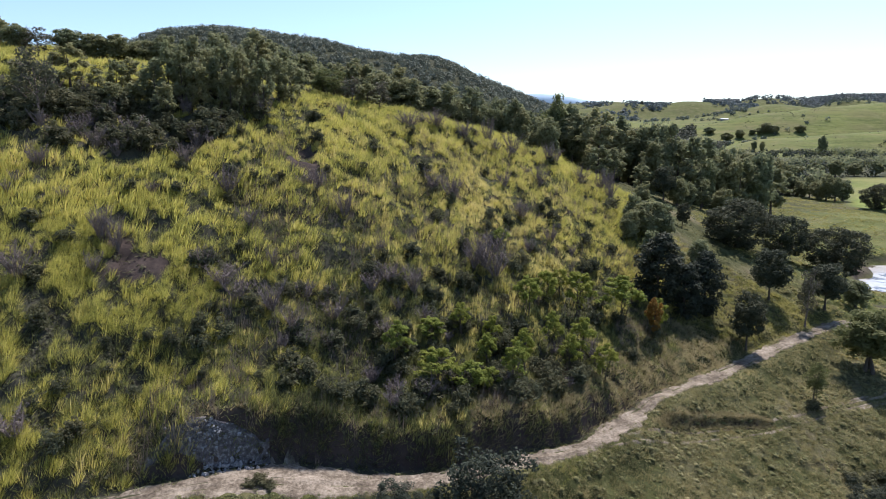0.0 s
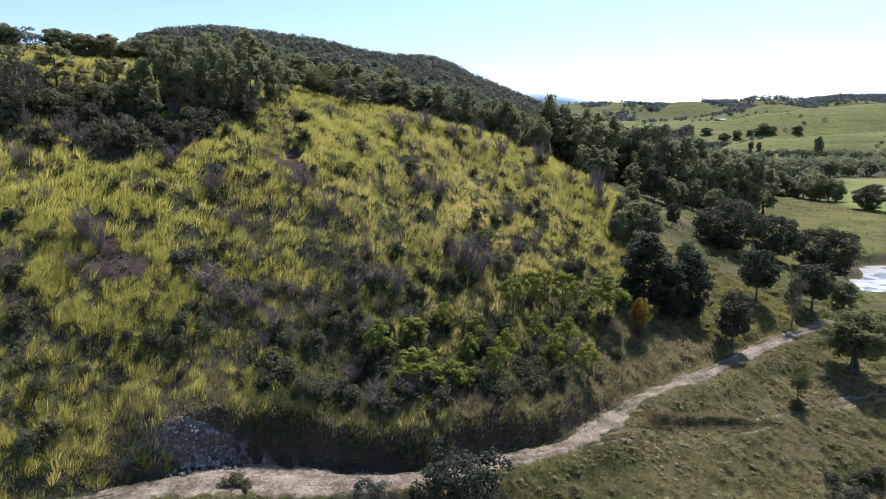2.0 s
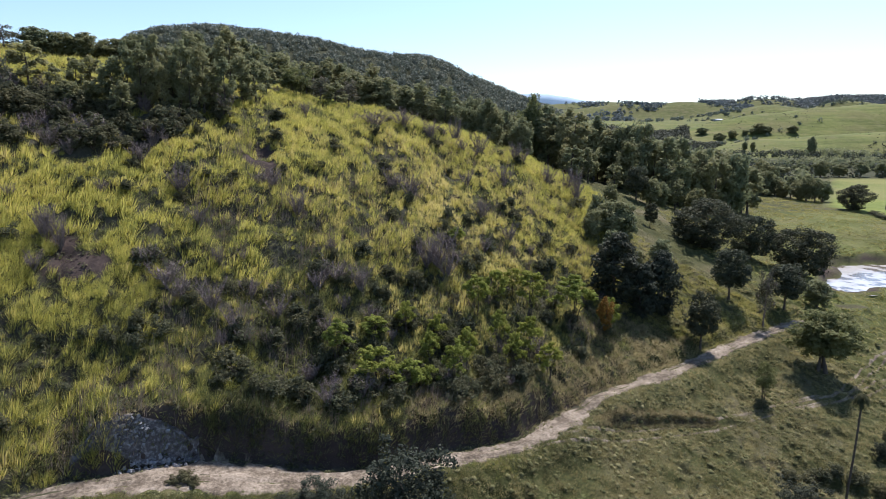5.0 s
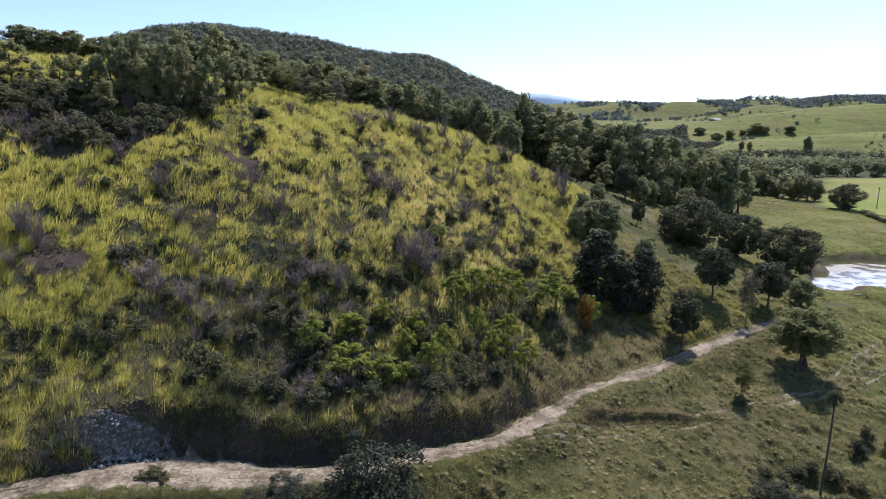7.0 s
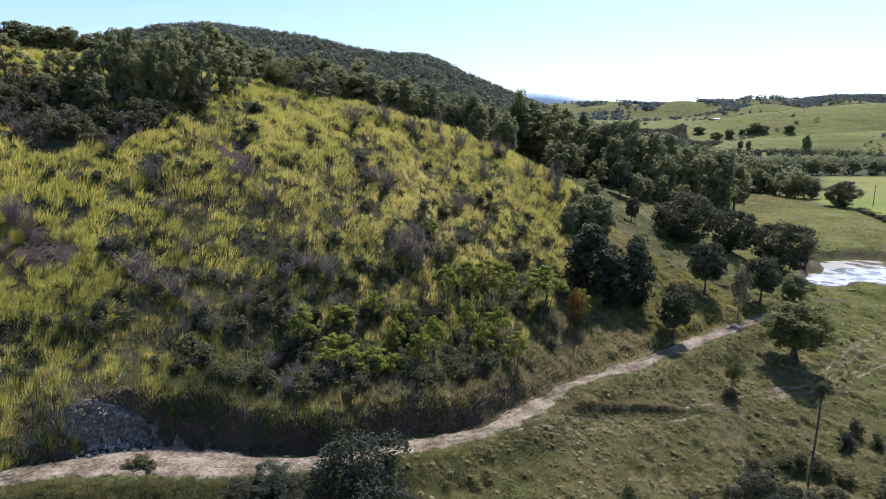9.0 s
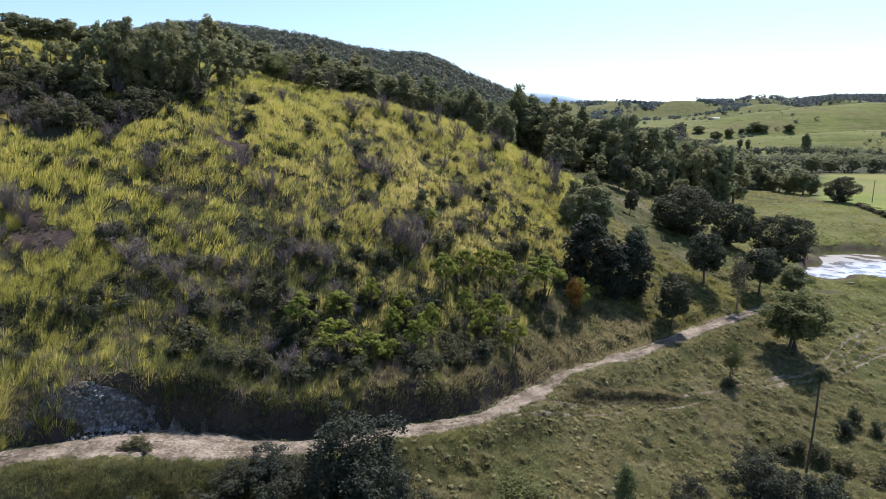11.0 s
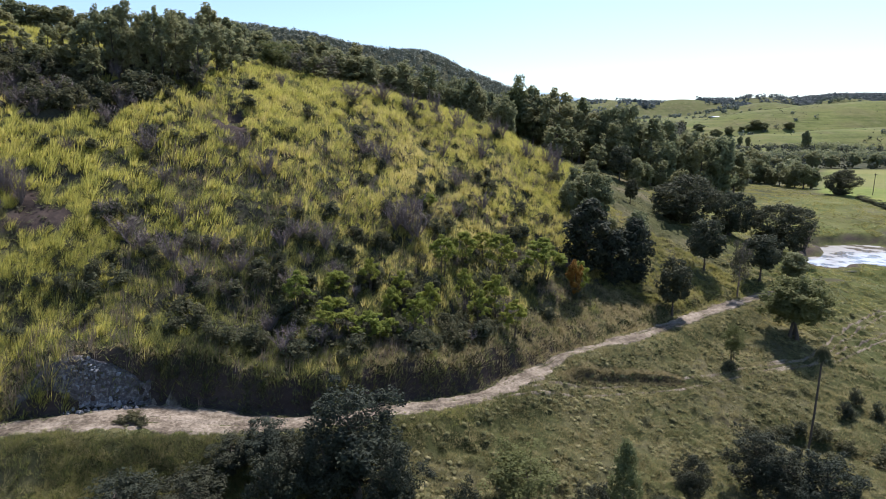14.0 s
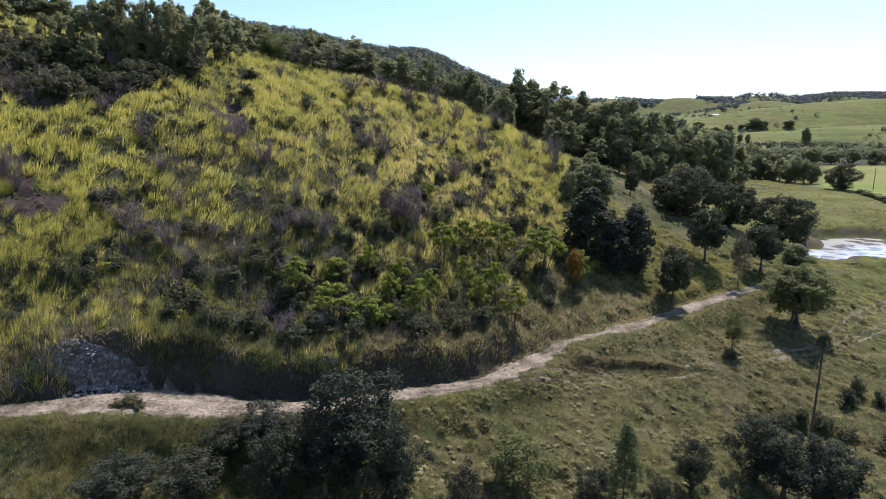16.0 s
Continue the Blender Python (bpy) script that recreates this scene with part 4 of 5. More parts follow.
# trees round the far field
for kind, x, y, h, w in [("gum", 146, 262, 18.5, 14), ("dark", 204, 356, 14, 12), ("dark", 190, 345, 12, 12), ("gum", 209, 364, 18.6, 10), ("dark", 211, 356, 11.2, 9.5), ("dark", 212, 349, 9.0, 9), ("gum", 211, 340, 12.6, 9), ("dark", 212, 334, 10.5, 9), ("dark", 211, 325, 14.0, 10), ("gum", 214, 322, 12.9, 10), ("dark", 220, 325, 11.2, 9.5), ("gum", 211, 376, 19.9, 10), ("dark", 222, 381, 15.5, 10)]:
    plant(kind, x, y, h, w)

for x, y, h, w in [(-31, 218, 18, 14), (-38, 212, 15, 12), (-22, 214, 14, 13), (-14, 218, 13.5, 14), (-4, 224, 14, 13), (3, 228, 14, 13), (12, 232, 14, 12), (-46, 208, 14, 11), (20, 226, 13, 10), (28, 224, 12, 9)]:
    plant("dark" if w > 12.5 else "gum", x, y, h, w)
# bushes in the gully by the palm, and along the field's ditch
for x, y, h, w in [(64, 84, 1.8, 3.4), (67, 85, 2.2, 3.6), (70, 86, 2.6, 3.8), (73, 86.5, 2.4, 3.2), (76, 85.5, 2.8, 3.4), (79, 84, 2.2, 3.0), (74, 79, 2.0, 3.6), (66, 78, 2.2, 3.4), (62, 74, 2.0, 3.8),
                   (82, 80, 2.4, 3.8), (86, 84, 2.0, 3.2), (85, 92, 2.2, 2.8), (88, 95, 3.0, 2.6), (90, 92, 3.2, 2.8), (206, 262, 2.2, 6), (208, 268, 2.2, 6), (205, 256, 2.0, 6), (204, 250, 2.0, 6), (203, 244, 2.0, 6)]:
    plant("shrub", x, y, h, w, label="low scrubby bush along a ditch")
for x, y, h, w in [(170, 352, 13, 12), (178, 358, 15, 14), (160, 350, 14, 12), (152, 346, 16, 13), (186, 366, 16, 13), (300, 480, 11, 12), (318, 482, 13, 12), (336, 486, 10, 11), (355, 488, 12, 12), (376, 492, 11, 12), (398, 496, 12, 12), (140, 300, 13, 12), (150, 306, 11, 11), (282, 474, 10, 11), (135, 282, 12, 11)]:
    plant("gum" if h > 13.5 else "dark", x, y, h, w)
for kind, x, y, h, w in [("round", 79.4, 212.8, 12.0, 8.1), ("dark", 85.2, 214.4, 9.5, 7.4), ("gum", 72, 216, 10, 7), ("dark", 60, 178, 7, 5), ("dark", 92, 222, 9, 7), ("gum", 99, 226, 12, 8), ("dark", 106, 224, 10, 8), ("gum", 64, 222, 13, 8), ("gum", 56, 214, 12, 8)]:
    plant(kind, x, y, h, w)
def up_from_track(x, y):
    d, s = to_line(TRACK, x, y)
    return d - track_half(s)


# woods behind the hill
wood = np.random.default_rng(11)
count = 0
plant("spread", 45, 245, 28, 13, label="tall gum standing above the forest")
plant("gum", 52, 240, 22, 13)
plant("grey", 86, 262, 24, 9, label="half-dead gum above the forest")
while count < 300:
    x, y = wood.uniform(-95, 175), wood.uniform(196, 395)
    if forest(x, y) < 0.6 or wood.uniform() > 1.25 - y / 420:
        continue
    tall = 15 + 8 * step(10, 70, x) + wood.uniform(-5, 4)
    plant("gum" if wood.uniform() < 0.45 else "dark", x, y, tall, tall * wood.uniform(0.5, 0.68))
    count += 1

# shrubs scattered through the tall grass
count = 0
while count < 170:
    x, y = wood.uniform(-75, 50), wood.uniform(60, 175)
    low = 1 - step(12, 40, float(ground(x, y)))
    if hill_side(x, y) < 2 or up_from_track(x, y) < 3.5 or wood.uniform() > 0.12 + 0.88 * low * step(0.35, 0.7, patchy(x, y, 9, 21)):
        continue
    h = wood.uniform(1.4, 3.4)
    plant("shrub", x, y, h, h * wood.uniform(0.9, 1.5))
    count += 1
count = 0
while count < 95:
    x, y = wood.uniform(-34, 40), wood.uniform(68, 108)
    if hill_side(x, y) < 3 or up_from_track(x, y) < 4 or wood.uniform() > math.exp(-((x - 4) / 24) ** 2 - ((y - 86) / 13) ** 2):
        continue
    h = wood.uniform(1.6, 3.2)
    if count % 4 == 3:
        plant("bare", x, y, h * 1.3, h * 1.3)
    else:
        plant("shrub", x, y, h, h * wood.uniform(1.0, 1.5), label="dark shrub in the scrubby hollow above the track")
    count += 1
count = 0
while count < 30:
    x, y = wood.uniform(-75, 50), wood.uniform(72, 178)
    if hill_side(x, y) < 5 or wood.uniform() > step(0.4, 0.75, patchy(x, y, 13, 33)):
        continue
    h = wood.uniform(2.0, 4.2)
    plant("bare", x, y, h, h * wood.uniform(0.8, 1.2))
    count += 1


def palm(x, y, height):
    z0 = float(ground(x, y))
    ob = tagged(new("palm_tree"), "tall slender palm with a small drooping crown", "palm tree")
    ob.matrix_basis = Matrix.Translation((x, y, z0))
    rng = np.random.default_rng(3)
    s = Soup()
    k = np.linspace(0, 1, 26)
    s.tube(np.stack([0.25 * np.sin(k * 2.2), 0 * k, -0.4 + (height + 0.4) * k], axis=1), 0.17 - 0.05 * k + 0.012 * (np.arange(26) % 2), 8)
    part("trunk", s, BARK_DARK, ob)
    top = np.array((0.25 * math.sin(2.2), 0, height))
    for i in range(30):
        a, up = i * 2.4, rng.uniform(-0.6, 1.0)
        f = Soup()
        t = np.linspace(0, 1, 8)
        ln = 1.0
        rib = top + np.stack([np.cos(a) * ln * t, np.sin(a) * ln * t, ln * (up * t - 1.15 * t ** 2)], axis=1)
        f.tube(rib, 0.03 - 0.025 * t, 3)
        for j in range(2, 8):
            for side_sign in (-1, 1):
                d = np.array((-math.sin(a) * side_sign, math.cos(a) * side_sign, -0.5)) * 0.4
                fw = (rib[j] - rib[j - 1]) * 1.2
                f.add([rib[j - 1], rib[j], rib[j] + d + fw], [(0, 1, 2)])
        part("frond", f, LEAF_PALM, ob)
    return ob


palm(71.0, 81.0, 17.2)


def far_woods(name, label, pts, radius, per, size, material):
    """Far trees too many to count: small leafy heads, one mesh."""
    rng = np.random.default_rng(len(pts))
    r = radius * rng.uniform(0.7, 1.3, len(pts))
    z = ground(pts[:, 0], pts[:, 1])
    cl = np.stack([pts[:, 0], pts[:, 1], z + r * 0.6, r], axis=1)
    s = Soup()
    s.add(*leaves(rng, cl, per, size, 0.15, 1.0, 1.25, 0.22))
    return tagged(part(name, s, material), label, "forest", kind="stuff")


def spread(rng, n, x0, x1, y0, y1, keep):
    x, y = rng.uniform(x0, x1, n), rng.uniform(y0, y1, n)
    k = keep(x, y) > rng.uniform(0, 1, n)
    return np.stack([x[k], y[k]], axis=1)


in_view = lambda x, y: (np.abs(x - 10) < 0.86 * y + 40).astype(float)
far = np.random.default_rng(17)
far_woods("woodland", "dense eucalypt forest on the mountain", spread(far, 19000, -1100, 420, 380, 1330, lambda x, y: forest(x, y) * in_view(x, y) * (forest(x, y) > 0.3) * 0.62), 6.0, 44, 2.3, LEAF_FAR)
far_woods("woodland", "dark scrubby trees along the valley", spread(far, 6000, 120, 800, 370, 900, lambda x, y: belt(x, y) * in_view(x, y) * 0.45 * (0.25 + 0.75 * step(0.3, 0.55, patchy(x, y, 40, 2)))), 4.0, 34, 1.6, LEAF_SCRUB)
far_woods("woodland", "tall dark trees standing in the valley scrub", spread(far, 2600, 120, 800, 370, 900, lambda x, y: belt(x, y) * in_view(x, y) * step(0.4, 0.6, patchy(x, y, 55, 3))), 5.6, 40, 1.9, LEAF_DARK)
far_woods("woodland", "dark wooded creek line winding up the valley", spread(far, 3600, 150, 700, 420, 1250, lambda x, y: in_view(x, y) * (np.abs(x - 0.36 * y - 10 - 40 * (patchy(x, y, 120, 9) - 0.5)) < 0.10 * y) * 0.9), 5.2, 36, 1.9, LEAF_SCRUB)
far_woods("woodland", "tall dark trees crowding the upper creek", spread(far, 3400, 280, 680, 950, 1480, lambda x, y: in_view(x, y) * (x > 0.29 * y) * (x < (0.435 - 0.00004 * (y - 950)) * y + 14 * (patchy(x, y, 60, 28) - 0.5))), 8.2, 42, 2.8, LEAF_SCRUB)
far_woods("woodland", "forest on the farthest ridge, painted haze blue-grey", spread(far, 6500, 1550, 4000, 3050, 3650, lambda x, y: in_view(x, y) * (0.15 + 0.85 * step(0.3, 0.5, patchy(x, y, 300, 6)))), 12.0, 18, 9.0, LEAF_HAZE)
far_woods("woodland", "scattered trees on distant hills", spread(far, 3600, 400, 1700, 2250, 3500, lambda x, y: in_view(x, y) * step(0.42, 0.62, patchy(x, y, 170, 6))), 8.5, 18, 6.5, LEAF_HAZE)
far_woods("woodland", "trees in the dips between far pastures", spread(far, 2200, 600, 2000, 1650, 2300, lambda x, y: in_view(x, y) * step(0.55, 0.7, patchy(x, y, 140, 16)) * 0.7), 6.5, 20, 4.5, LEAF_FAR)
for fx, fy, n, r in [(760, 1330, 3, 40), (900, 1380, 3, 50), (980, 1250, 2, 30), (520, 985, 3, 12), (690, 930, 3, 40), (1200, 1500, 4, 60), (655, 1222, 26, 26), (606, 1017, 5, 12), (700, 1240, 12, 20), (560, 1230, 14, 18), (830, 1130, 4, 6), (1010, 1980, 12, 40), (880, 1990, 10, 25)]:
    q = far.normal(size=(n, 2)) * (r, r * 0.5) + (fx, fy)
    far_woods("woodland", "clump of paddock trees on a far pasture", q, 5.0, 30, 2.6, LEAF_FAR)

for x, y, h, w in [(720, 1344, 22, 27), (735, 1339, 16, 26), (691, 1345, 10, 16), (705, 1341, 14, 17), (618, 1310, 20, 26), (657, 1332, 18, 20), (790, 1333, 16, 24), (614, 1391, 15, 27), (460, 887, 14, 8), (468, 880, 13, 8), (477, 754, 22, 11)]:
    plant("dark", x, y, h, w, label="dark tree standing on a far pasture")
bracken = far_woods("bracken", "dark low bracken and bushes dotted over the far slopes", spread(far, 7000, 380, 1300, 780, 1560, lambda x, y: in_view(x, y) * (0.06 + 0.94 * step(0.45, 0.7, patchy(x, y, 70, 26)) * step(0.35, 0.6, patchy(x, y, 22, 27)))), 0.8, 10, 0.8, LEAF_SCRUB)
tagged(bracken, "dark low bracken and bushes dotted over the far slopes", "bracken", kind="stuff")

# ---------------- grass ----------------
def tufts(name, label, material, pts, height, blades, width, spread_out, radius, seed, lean=0.12):
    """Tussocks: fountains of leaning blades, one mesh."""
    rng = np.random.default_rng(seed)
    n = len(pts)
    size = np.repeat(rng.uniform(0.5, 1.5, n), blades)
    x, y = np.repeat(pts[:, 0], blades), np.repeat(pts[:, 1], blades)
    a, q = rng.uniform(0, 6.283, n * blades), np.sqrt(rng.uniform(0, 1, n * blades))
    bx, by = x + 0.45 * radius * size * q * np.cos(a), y + 0.45 * radius * size * q * np.sin(a)
    h = height * size * (1.05 - 0.55 * q ** 2) * rng.uniform(0.7, 1.15, n * blades)
    z = ground(bx, by) - 0.08
    out = radius * size * spread_out * q * rng.uniform(0.4, 1.2, n * blades)
    t = rng.uniform(0, 6.283, n * blades)
    w = width * rng.uniform(0.6, 1.4, n * blades)
    base = np.stack([bx, by, z], axis=1)
    wide = np.stack([w * np.cos(t), w * np.sin(t), 0 * w], axis=1)
    tip = base + np.stack([out * np.cos(a) + lean * h, out * np.sin(a), h], axis=1)
    s = Soup()
    s.add(np.stack([base - wide, base + wide, tip], axis=1).reshape(-1, 3), np.arange(3 * n * blades).reshape(-1, 3))
    return tagged(part(name, s, material), label, "grass", kind="stuff")


def clear_of_track(x, y, gap):
    d, s = to_line(TRACK, x, y)
    return (np.abs(d) > track_half(s) + gap)


def off_burns(x, y):
    k = np.ones(x.shape, bool)
    for bx, by, rx, ry in BURNS:
        k &= np.hypot((x - bx) / rx, (y - by) / ry) > 0.75
    return k


def shady(x, y):
    """1 on the scrubby lower slope, where olive grass stands in for deep shade."""
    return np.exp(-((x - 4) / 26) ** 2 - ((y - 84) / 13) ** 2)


g = np.random.default_rng(23)
cand = spread(g, 46000, -125, 84, 52, 196, lambda x, y: (hill_side(x, y) > 0.3) * (up_from_track(x, y) > 0.9) * off_burns(x, y) * (1 - 0.85 * thicket(x, y)) * (np.hypot((x + 26) / 6.5, (y - 67) / 2.6) > 0.9) * in_view(x, y) * (0.10 + 0.90 * clumps(x, y)))
cx_, cy_ = cand[:, 0], cand[:, 1]
high = ground(cx_, cy_)
middle = np.exp(-((cx_ + 8) / 26) ** 2 - ((cy_ - 112) / 22) ** 2)
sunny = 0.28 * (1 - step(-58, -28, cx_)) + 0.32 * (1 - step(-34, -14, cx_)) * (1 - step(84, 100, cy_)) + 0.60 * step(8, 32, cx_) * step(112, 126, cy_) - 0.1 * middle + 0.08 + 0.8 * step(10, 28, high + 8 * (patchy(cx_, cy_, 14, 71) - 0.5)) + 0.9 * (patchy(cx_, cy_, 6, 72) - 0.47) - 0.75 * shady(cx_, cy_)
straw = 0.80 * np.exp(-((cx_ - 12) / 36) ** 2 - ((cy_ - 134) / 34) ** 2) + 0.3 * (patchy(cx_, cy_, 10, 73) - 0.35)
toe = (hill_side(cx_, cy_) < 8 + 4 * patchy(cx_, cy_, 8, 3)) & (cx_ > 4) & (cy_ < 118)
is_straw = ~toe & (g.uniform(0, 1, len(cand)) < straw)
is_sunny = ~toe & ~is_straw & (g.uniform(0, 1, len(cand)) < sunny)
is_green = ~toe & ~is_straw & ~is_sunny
close = cy_ < 94
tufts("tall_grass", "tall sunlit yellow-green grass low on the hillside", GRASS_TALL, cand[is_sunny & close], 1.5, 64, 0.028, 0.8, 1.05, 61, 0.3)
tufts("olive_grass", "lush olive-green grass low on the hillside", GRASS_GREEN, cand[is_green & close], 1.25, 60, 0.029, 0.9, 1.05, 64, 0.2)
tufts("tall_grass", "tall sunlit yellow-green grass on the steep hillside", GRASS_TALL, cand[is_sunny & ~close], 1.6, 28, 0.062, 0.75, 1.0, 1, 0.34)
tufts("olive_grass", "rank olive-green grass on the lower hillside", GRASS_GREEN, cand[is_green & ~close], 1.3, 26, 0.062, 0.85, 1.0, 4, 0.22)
tufts("straw_grass", "golden-brown seeding grass across the middle slope", GRASS_GOLD, cand[is_straw], 1.4, 28, 0.055, 0.65, 0.9, 5)
stems = spread(g, 9000, -38, 62, 62, 192, lambda x, y: (hill_side(x, y) > 3) * off_burns(x, y) * in_view(x, y) * step(0.5, 0.72, patchy(x, y, 7, 91)))
fill = spread(g, 44000, -110, 70, 55, 190, lambda x, y: (hill_side(x, y) > 0) * (up_from_track(x, y) > 1.2) * off_burns(x, y) * in_view(x, y) * (1 - 0.8 * thicket(x, y)))
tufts("olive_grass", "short green grass filling gaps on the hillside", GRASS_GREEN, fill, 0.8, 17, 0.055, 1.0, 1.0, 65, 0.2)
face = spread(g, 9000, -40, 26, 56, 90, lambda x, y: (up_from_track(x, y) > 0.35) * (up_from_track(x, y) < 2.2) * (0.2 + 0.8 * step(0.4, 0.6, patchy(x, y, 1.8, 66))) * (np.hypot((x + 27) / 4.5, (y - 65) / 3) > 1))
tufts("verge_grass", "dark grass hanging over the cut bank", GRASS_GREEN, face, 0.6, 22, 0.035, 1.2, 0.7, 67, 0.1)
tufts("dead_stems", "upright brown dead weed stems among the grass", STEM, stems, 2.2, 14, 0.026, 0.45, 1.0, 51)
dry = spread(g, 70000, -40, 90, 55, 205, lambda x, y: (up_from_track(x, y) > 0.3 + 1.5 * (x < 24)) * (hill_side(x, y) < 7) * (pond_reach(x, y) > 1.2) * (np.maximum(y - 130, 0) < 95 - x) * (0.25 + 0.75 * step(0.3, 0.6, patchy(x, y, 3, 44))))
behind = dry[(dry[:, 1] > 118) & (dry[:, 0] > 48)]
tufts("meadow_grass", "sunlit green grass behind the foot of the hill", GRASS_MEADOW, behind, 0.6, 20, 0.055, 0.9, 0.9, 39)
dry = dry[(dry[:, 1] <= 118) | (dry[:, 0] <= 48)]
tufts("dry_grass", "dry tan grass at the foot of the hill", GRASS_DRY, np.concatenate([cand[toe], dry]), 0.72, 20, 0.055, 0.9, 0.95, 2)
below = lambda x, y: (up_from_track(x, y) < 0) * clear_of_track(x, y, 0.1)
verge = spread(g, 26000, -60, 60, 40, 112, lambda x, y: below(x, y) * (to_line(TRACK, x, y)[0] > -9 + 0.09 * (x + 30)) * (0.30 + 0.70 * step(0.42, 0.62, patchy(x, y, 3.4, 47))))
tufts("verge_grass", "rank olive grass on the bank below the track", GRASS_GREEN, verge[::2], 0.62, 42, 0.026, 0.9, 0.8, 6)
tufts("verge_grass", "dry grass on the bank below the track", GRASS_LOW, verge[1::2], 0.55, 42, 0.026, 0.9, 0.8, 16)
graze = lambda x, y: (hill_side(x, y) < -0.5) * clear_of_track(x, y, 0.3) * (pond_reach(x, y) > 1.25) * in_view(x, y)
near_low = spread(g, 90000, 0, 100, 50, 132, lambda x, y: graze(x, y) * (0.25 + 0.75 * step(0.35, 0.6, patchy(x, y, 1.7, 85))))
tufts("pasture_grass", "clumpy olive pasture grass on the near paddock", GRASS_CLUMP, near_low, 0.36, 13, 0.036, 0.8, 0.42, 37)
bank_low = spread(g, 60000, -60, 0, 38, 72, lambda x, y: graze(x, y) * (0.25 + 0.75 * step(0.35, 0.6, patchy(x, y, 1.9, 87))))
tufts("verge_grass", "rank olive grass on the slope below the track", GRASS_GREEN, bank_low[::2], 0.5, 22, 0.030, 0.9, 0.55, 45)
tufts("pasture_grass", "tan pasture grass on the slope below the track", GRASS_CLUMP, bank_low[1::2], 0.42, 20, 0.030, 0.9, 0.5, 46)
low = spread(g, 150000, -60, 190, 40, 235, lambda x, y: graze(x, y) * (0.15 + 0.5 * step(0.35, 0.65, patchy(x, y, 2.6, 51))))
meadow = spread(g, 60000, 84, 270, 120, 345, lambda x, y: graze(x, y) * (0.2 + 0.8 * step(0.3, 0.6, patchy(x, y, 7, 86))) * (1 - forest(x, y)) * (x < np.maximum(0.66 * y + 6, 202)))
tufts("meadow_grass", "yellow-olive grass on the flat by the dam", GRASS_MEADOW, meadow, 0.4, 9, 0.11, 1.0, 0.9, 38)
tufts("pasture_grass", "short grazed pasture grass", GRASS_LOW, low, 0.34, 9, 0.05, 1.1, 0.55, 3)
clump = spread(g, 30000, -60, 120, 40, 150, lambda x, y: graze(x, y) * (0.25 + 0.6 * step(0.36, 0.7, patchy(x, y, 5.5, 52))) * (1 - 0.7 * step(72, 84, x)) * np.where(x < 8, step(0.45, 0.62, patchy(x, y, 3.2, 53)), 1.0))


def domes(name, label, material, pts, radius, seed):
    """Matted tussocks: lumpy humps with blades standing out of them, one mesh."""
    rng = np.random.default_rng(seed)
    n, k = len(pts), 9
    size = radius * rng.uniform(0.5, 1.45, n)
    flat = 0.8
    th = np.arange(k) * 2 * math.pi / k
    v = []
    for q, up in ((1.0, -0.15), (0.95, 0.35), (0.6, 0.72)):
        rr = size[:, None] * q * rng.uniform(0.6, 1.4, (n, k))
        v.append(np.stack([pts[:, :1] + rr * np.cos(th), pts[:, 1:] + rr * np.sin(th), size[:, None] * flat * up * rng.uniform(0.7, 1.3, (n, k))], axis=2))
    v.append(np.stack([pts[:, 0], pts[:, 1], 0.85 * flat * size], axis=1)[:, None, :])
    v = np.concatenate(v, axis=1)
    v[..., 2] += ground(pts[:, 0], pts[:, 1])[:, None] - 0.05
    a, b = np.arange(k), (np.arange(k) + 1) % k
    f = np.concatenate([np.stack([c * k + a, c * k + b, (c + 1) * k + b], axis=1) for c in (0, 1)] + [np.stack([c * k + a, (c + 1) * k + b, (c + 1) * k + a], axis=1) for c in (0, 1)] + [np.stack([2 * k + a, 2 * k + b, 0 * a + 3 * k], axis=1)])
    s = Soup()
    s.add(v.reshape(-1, 3), (f[None] + (np.arange(n) * (3 * k + 1))[:, None, None]).reshape(-1, 3))
    return tagged(part(name, s, material), label, "grass", kind="stuff")


domes("pasture_tussock", "matted tan-olive tussocks dotted over the grazed pasture", TUSSOCK, clump[clump[:, 0] > 8], 0.34, 35)
tufts("pasture_grass", "loose blades standing out of the pasture tussocks", GRASS_CLUMP, clump[clump[:, 1] >= 76], 0.55, 38, 0.05, 1.1, 0.95, 31)
tufts("pasture_grass", "loose grass blades on the near paddock", GRASS_CLUMP, clump[clump[:, 1] < 76], 0.5, 56, 0.03, 1.0, 0.85, 36)
lip = spread(g, 9000, 30, 60, 83, 98, lambda x, y: (np.abs(to_line([(34, 86.2), (38, 88.2), (44.8, 90.8), (50.1, 92.5), (56, 94.2)], x, y)[0] - 0.2) < 0.7) * 0.9)
tufts("dry_grass", "dry grass hanging over the low scarp", GRASS_DRY, lip, 0.55, 22, 0.05, 1.0, 0.7, 41)
weeds = spread(g, 3400, -60, 120, 40, 200, lambda x, y: graze(x, y) * step(0.5, 0.75, patchy(x, y, 7, 58)))


def mounds(name, label, category, material, pts, radius, per, size, flat, seed):
    """Low leafy mounds, one mesh."""
    rng = np.random.default_rng(seed)
    r = radius * rng.uniform(0.5, 1.5, len(pts))
    z = ground(pts[:, 0], pts[:, 1])
    s = Soup()
    s.add(*leaves(rng, np.stack([pts[:, 0], pts[:, 1], z + 0.35 * flat * r, r], axis=1), per, size, 0.9, flat, 1.5))
    return tagged(part(name, s, material), label, category, kind="stuff")


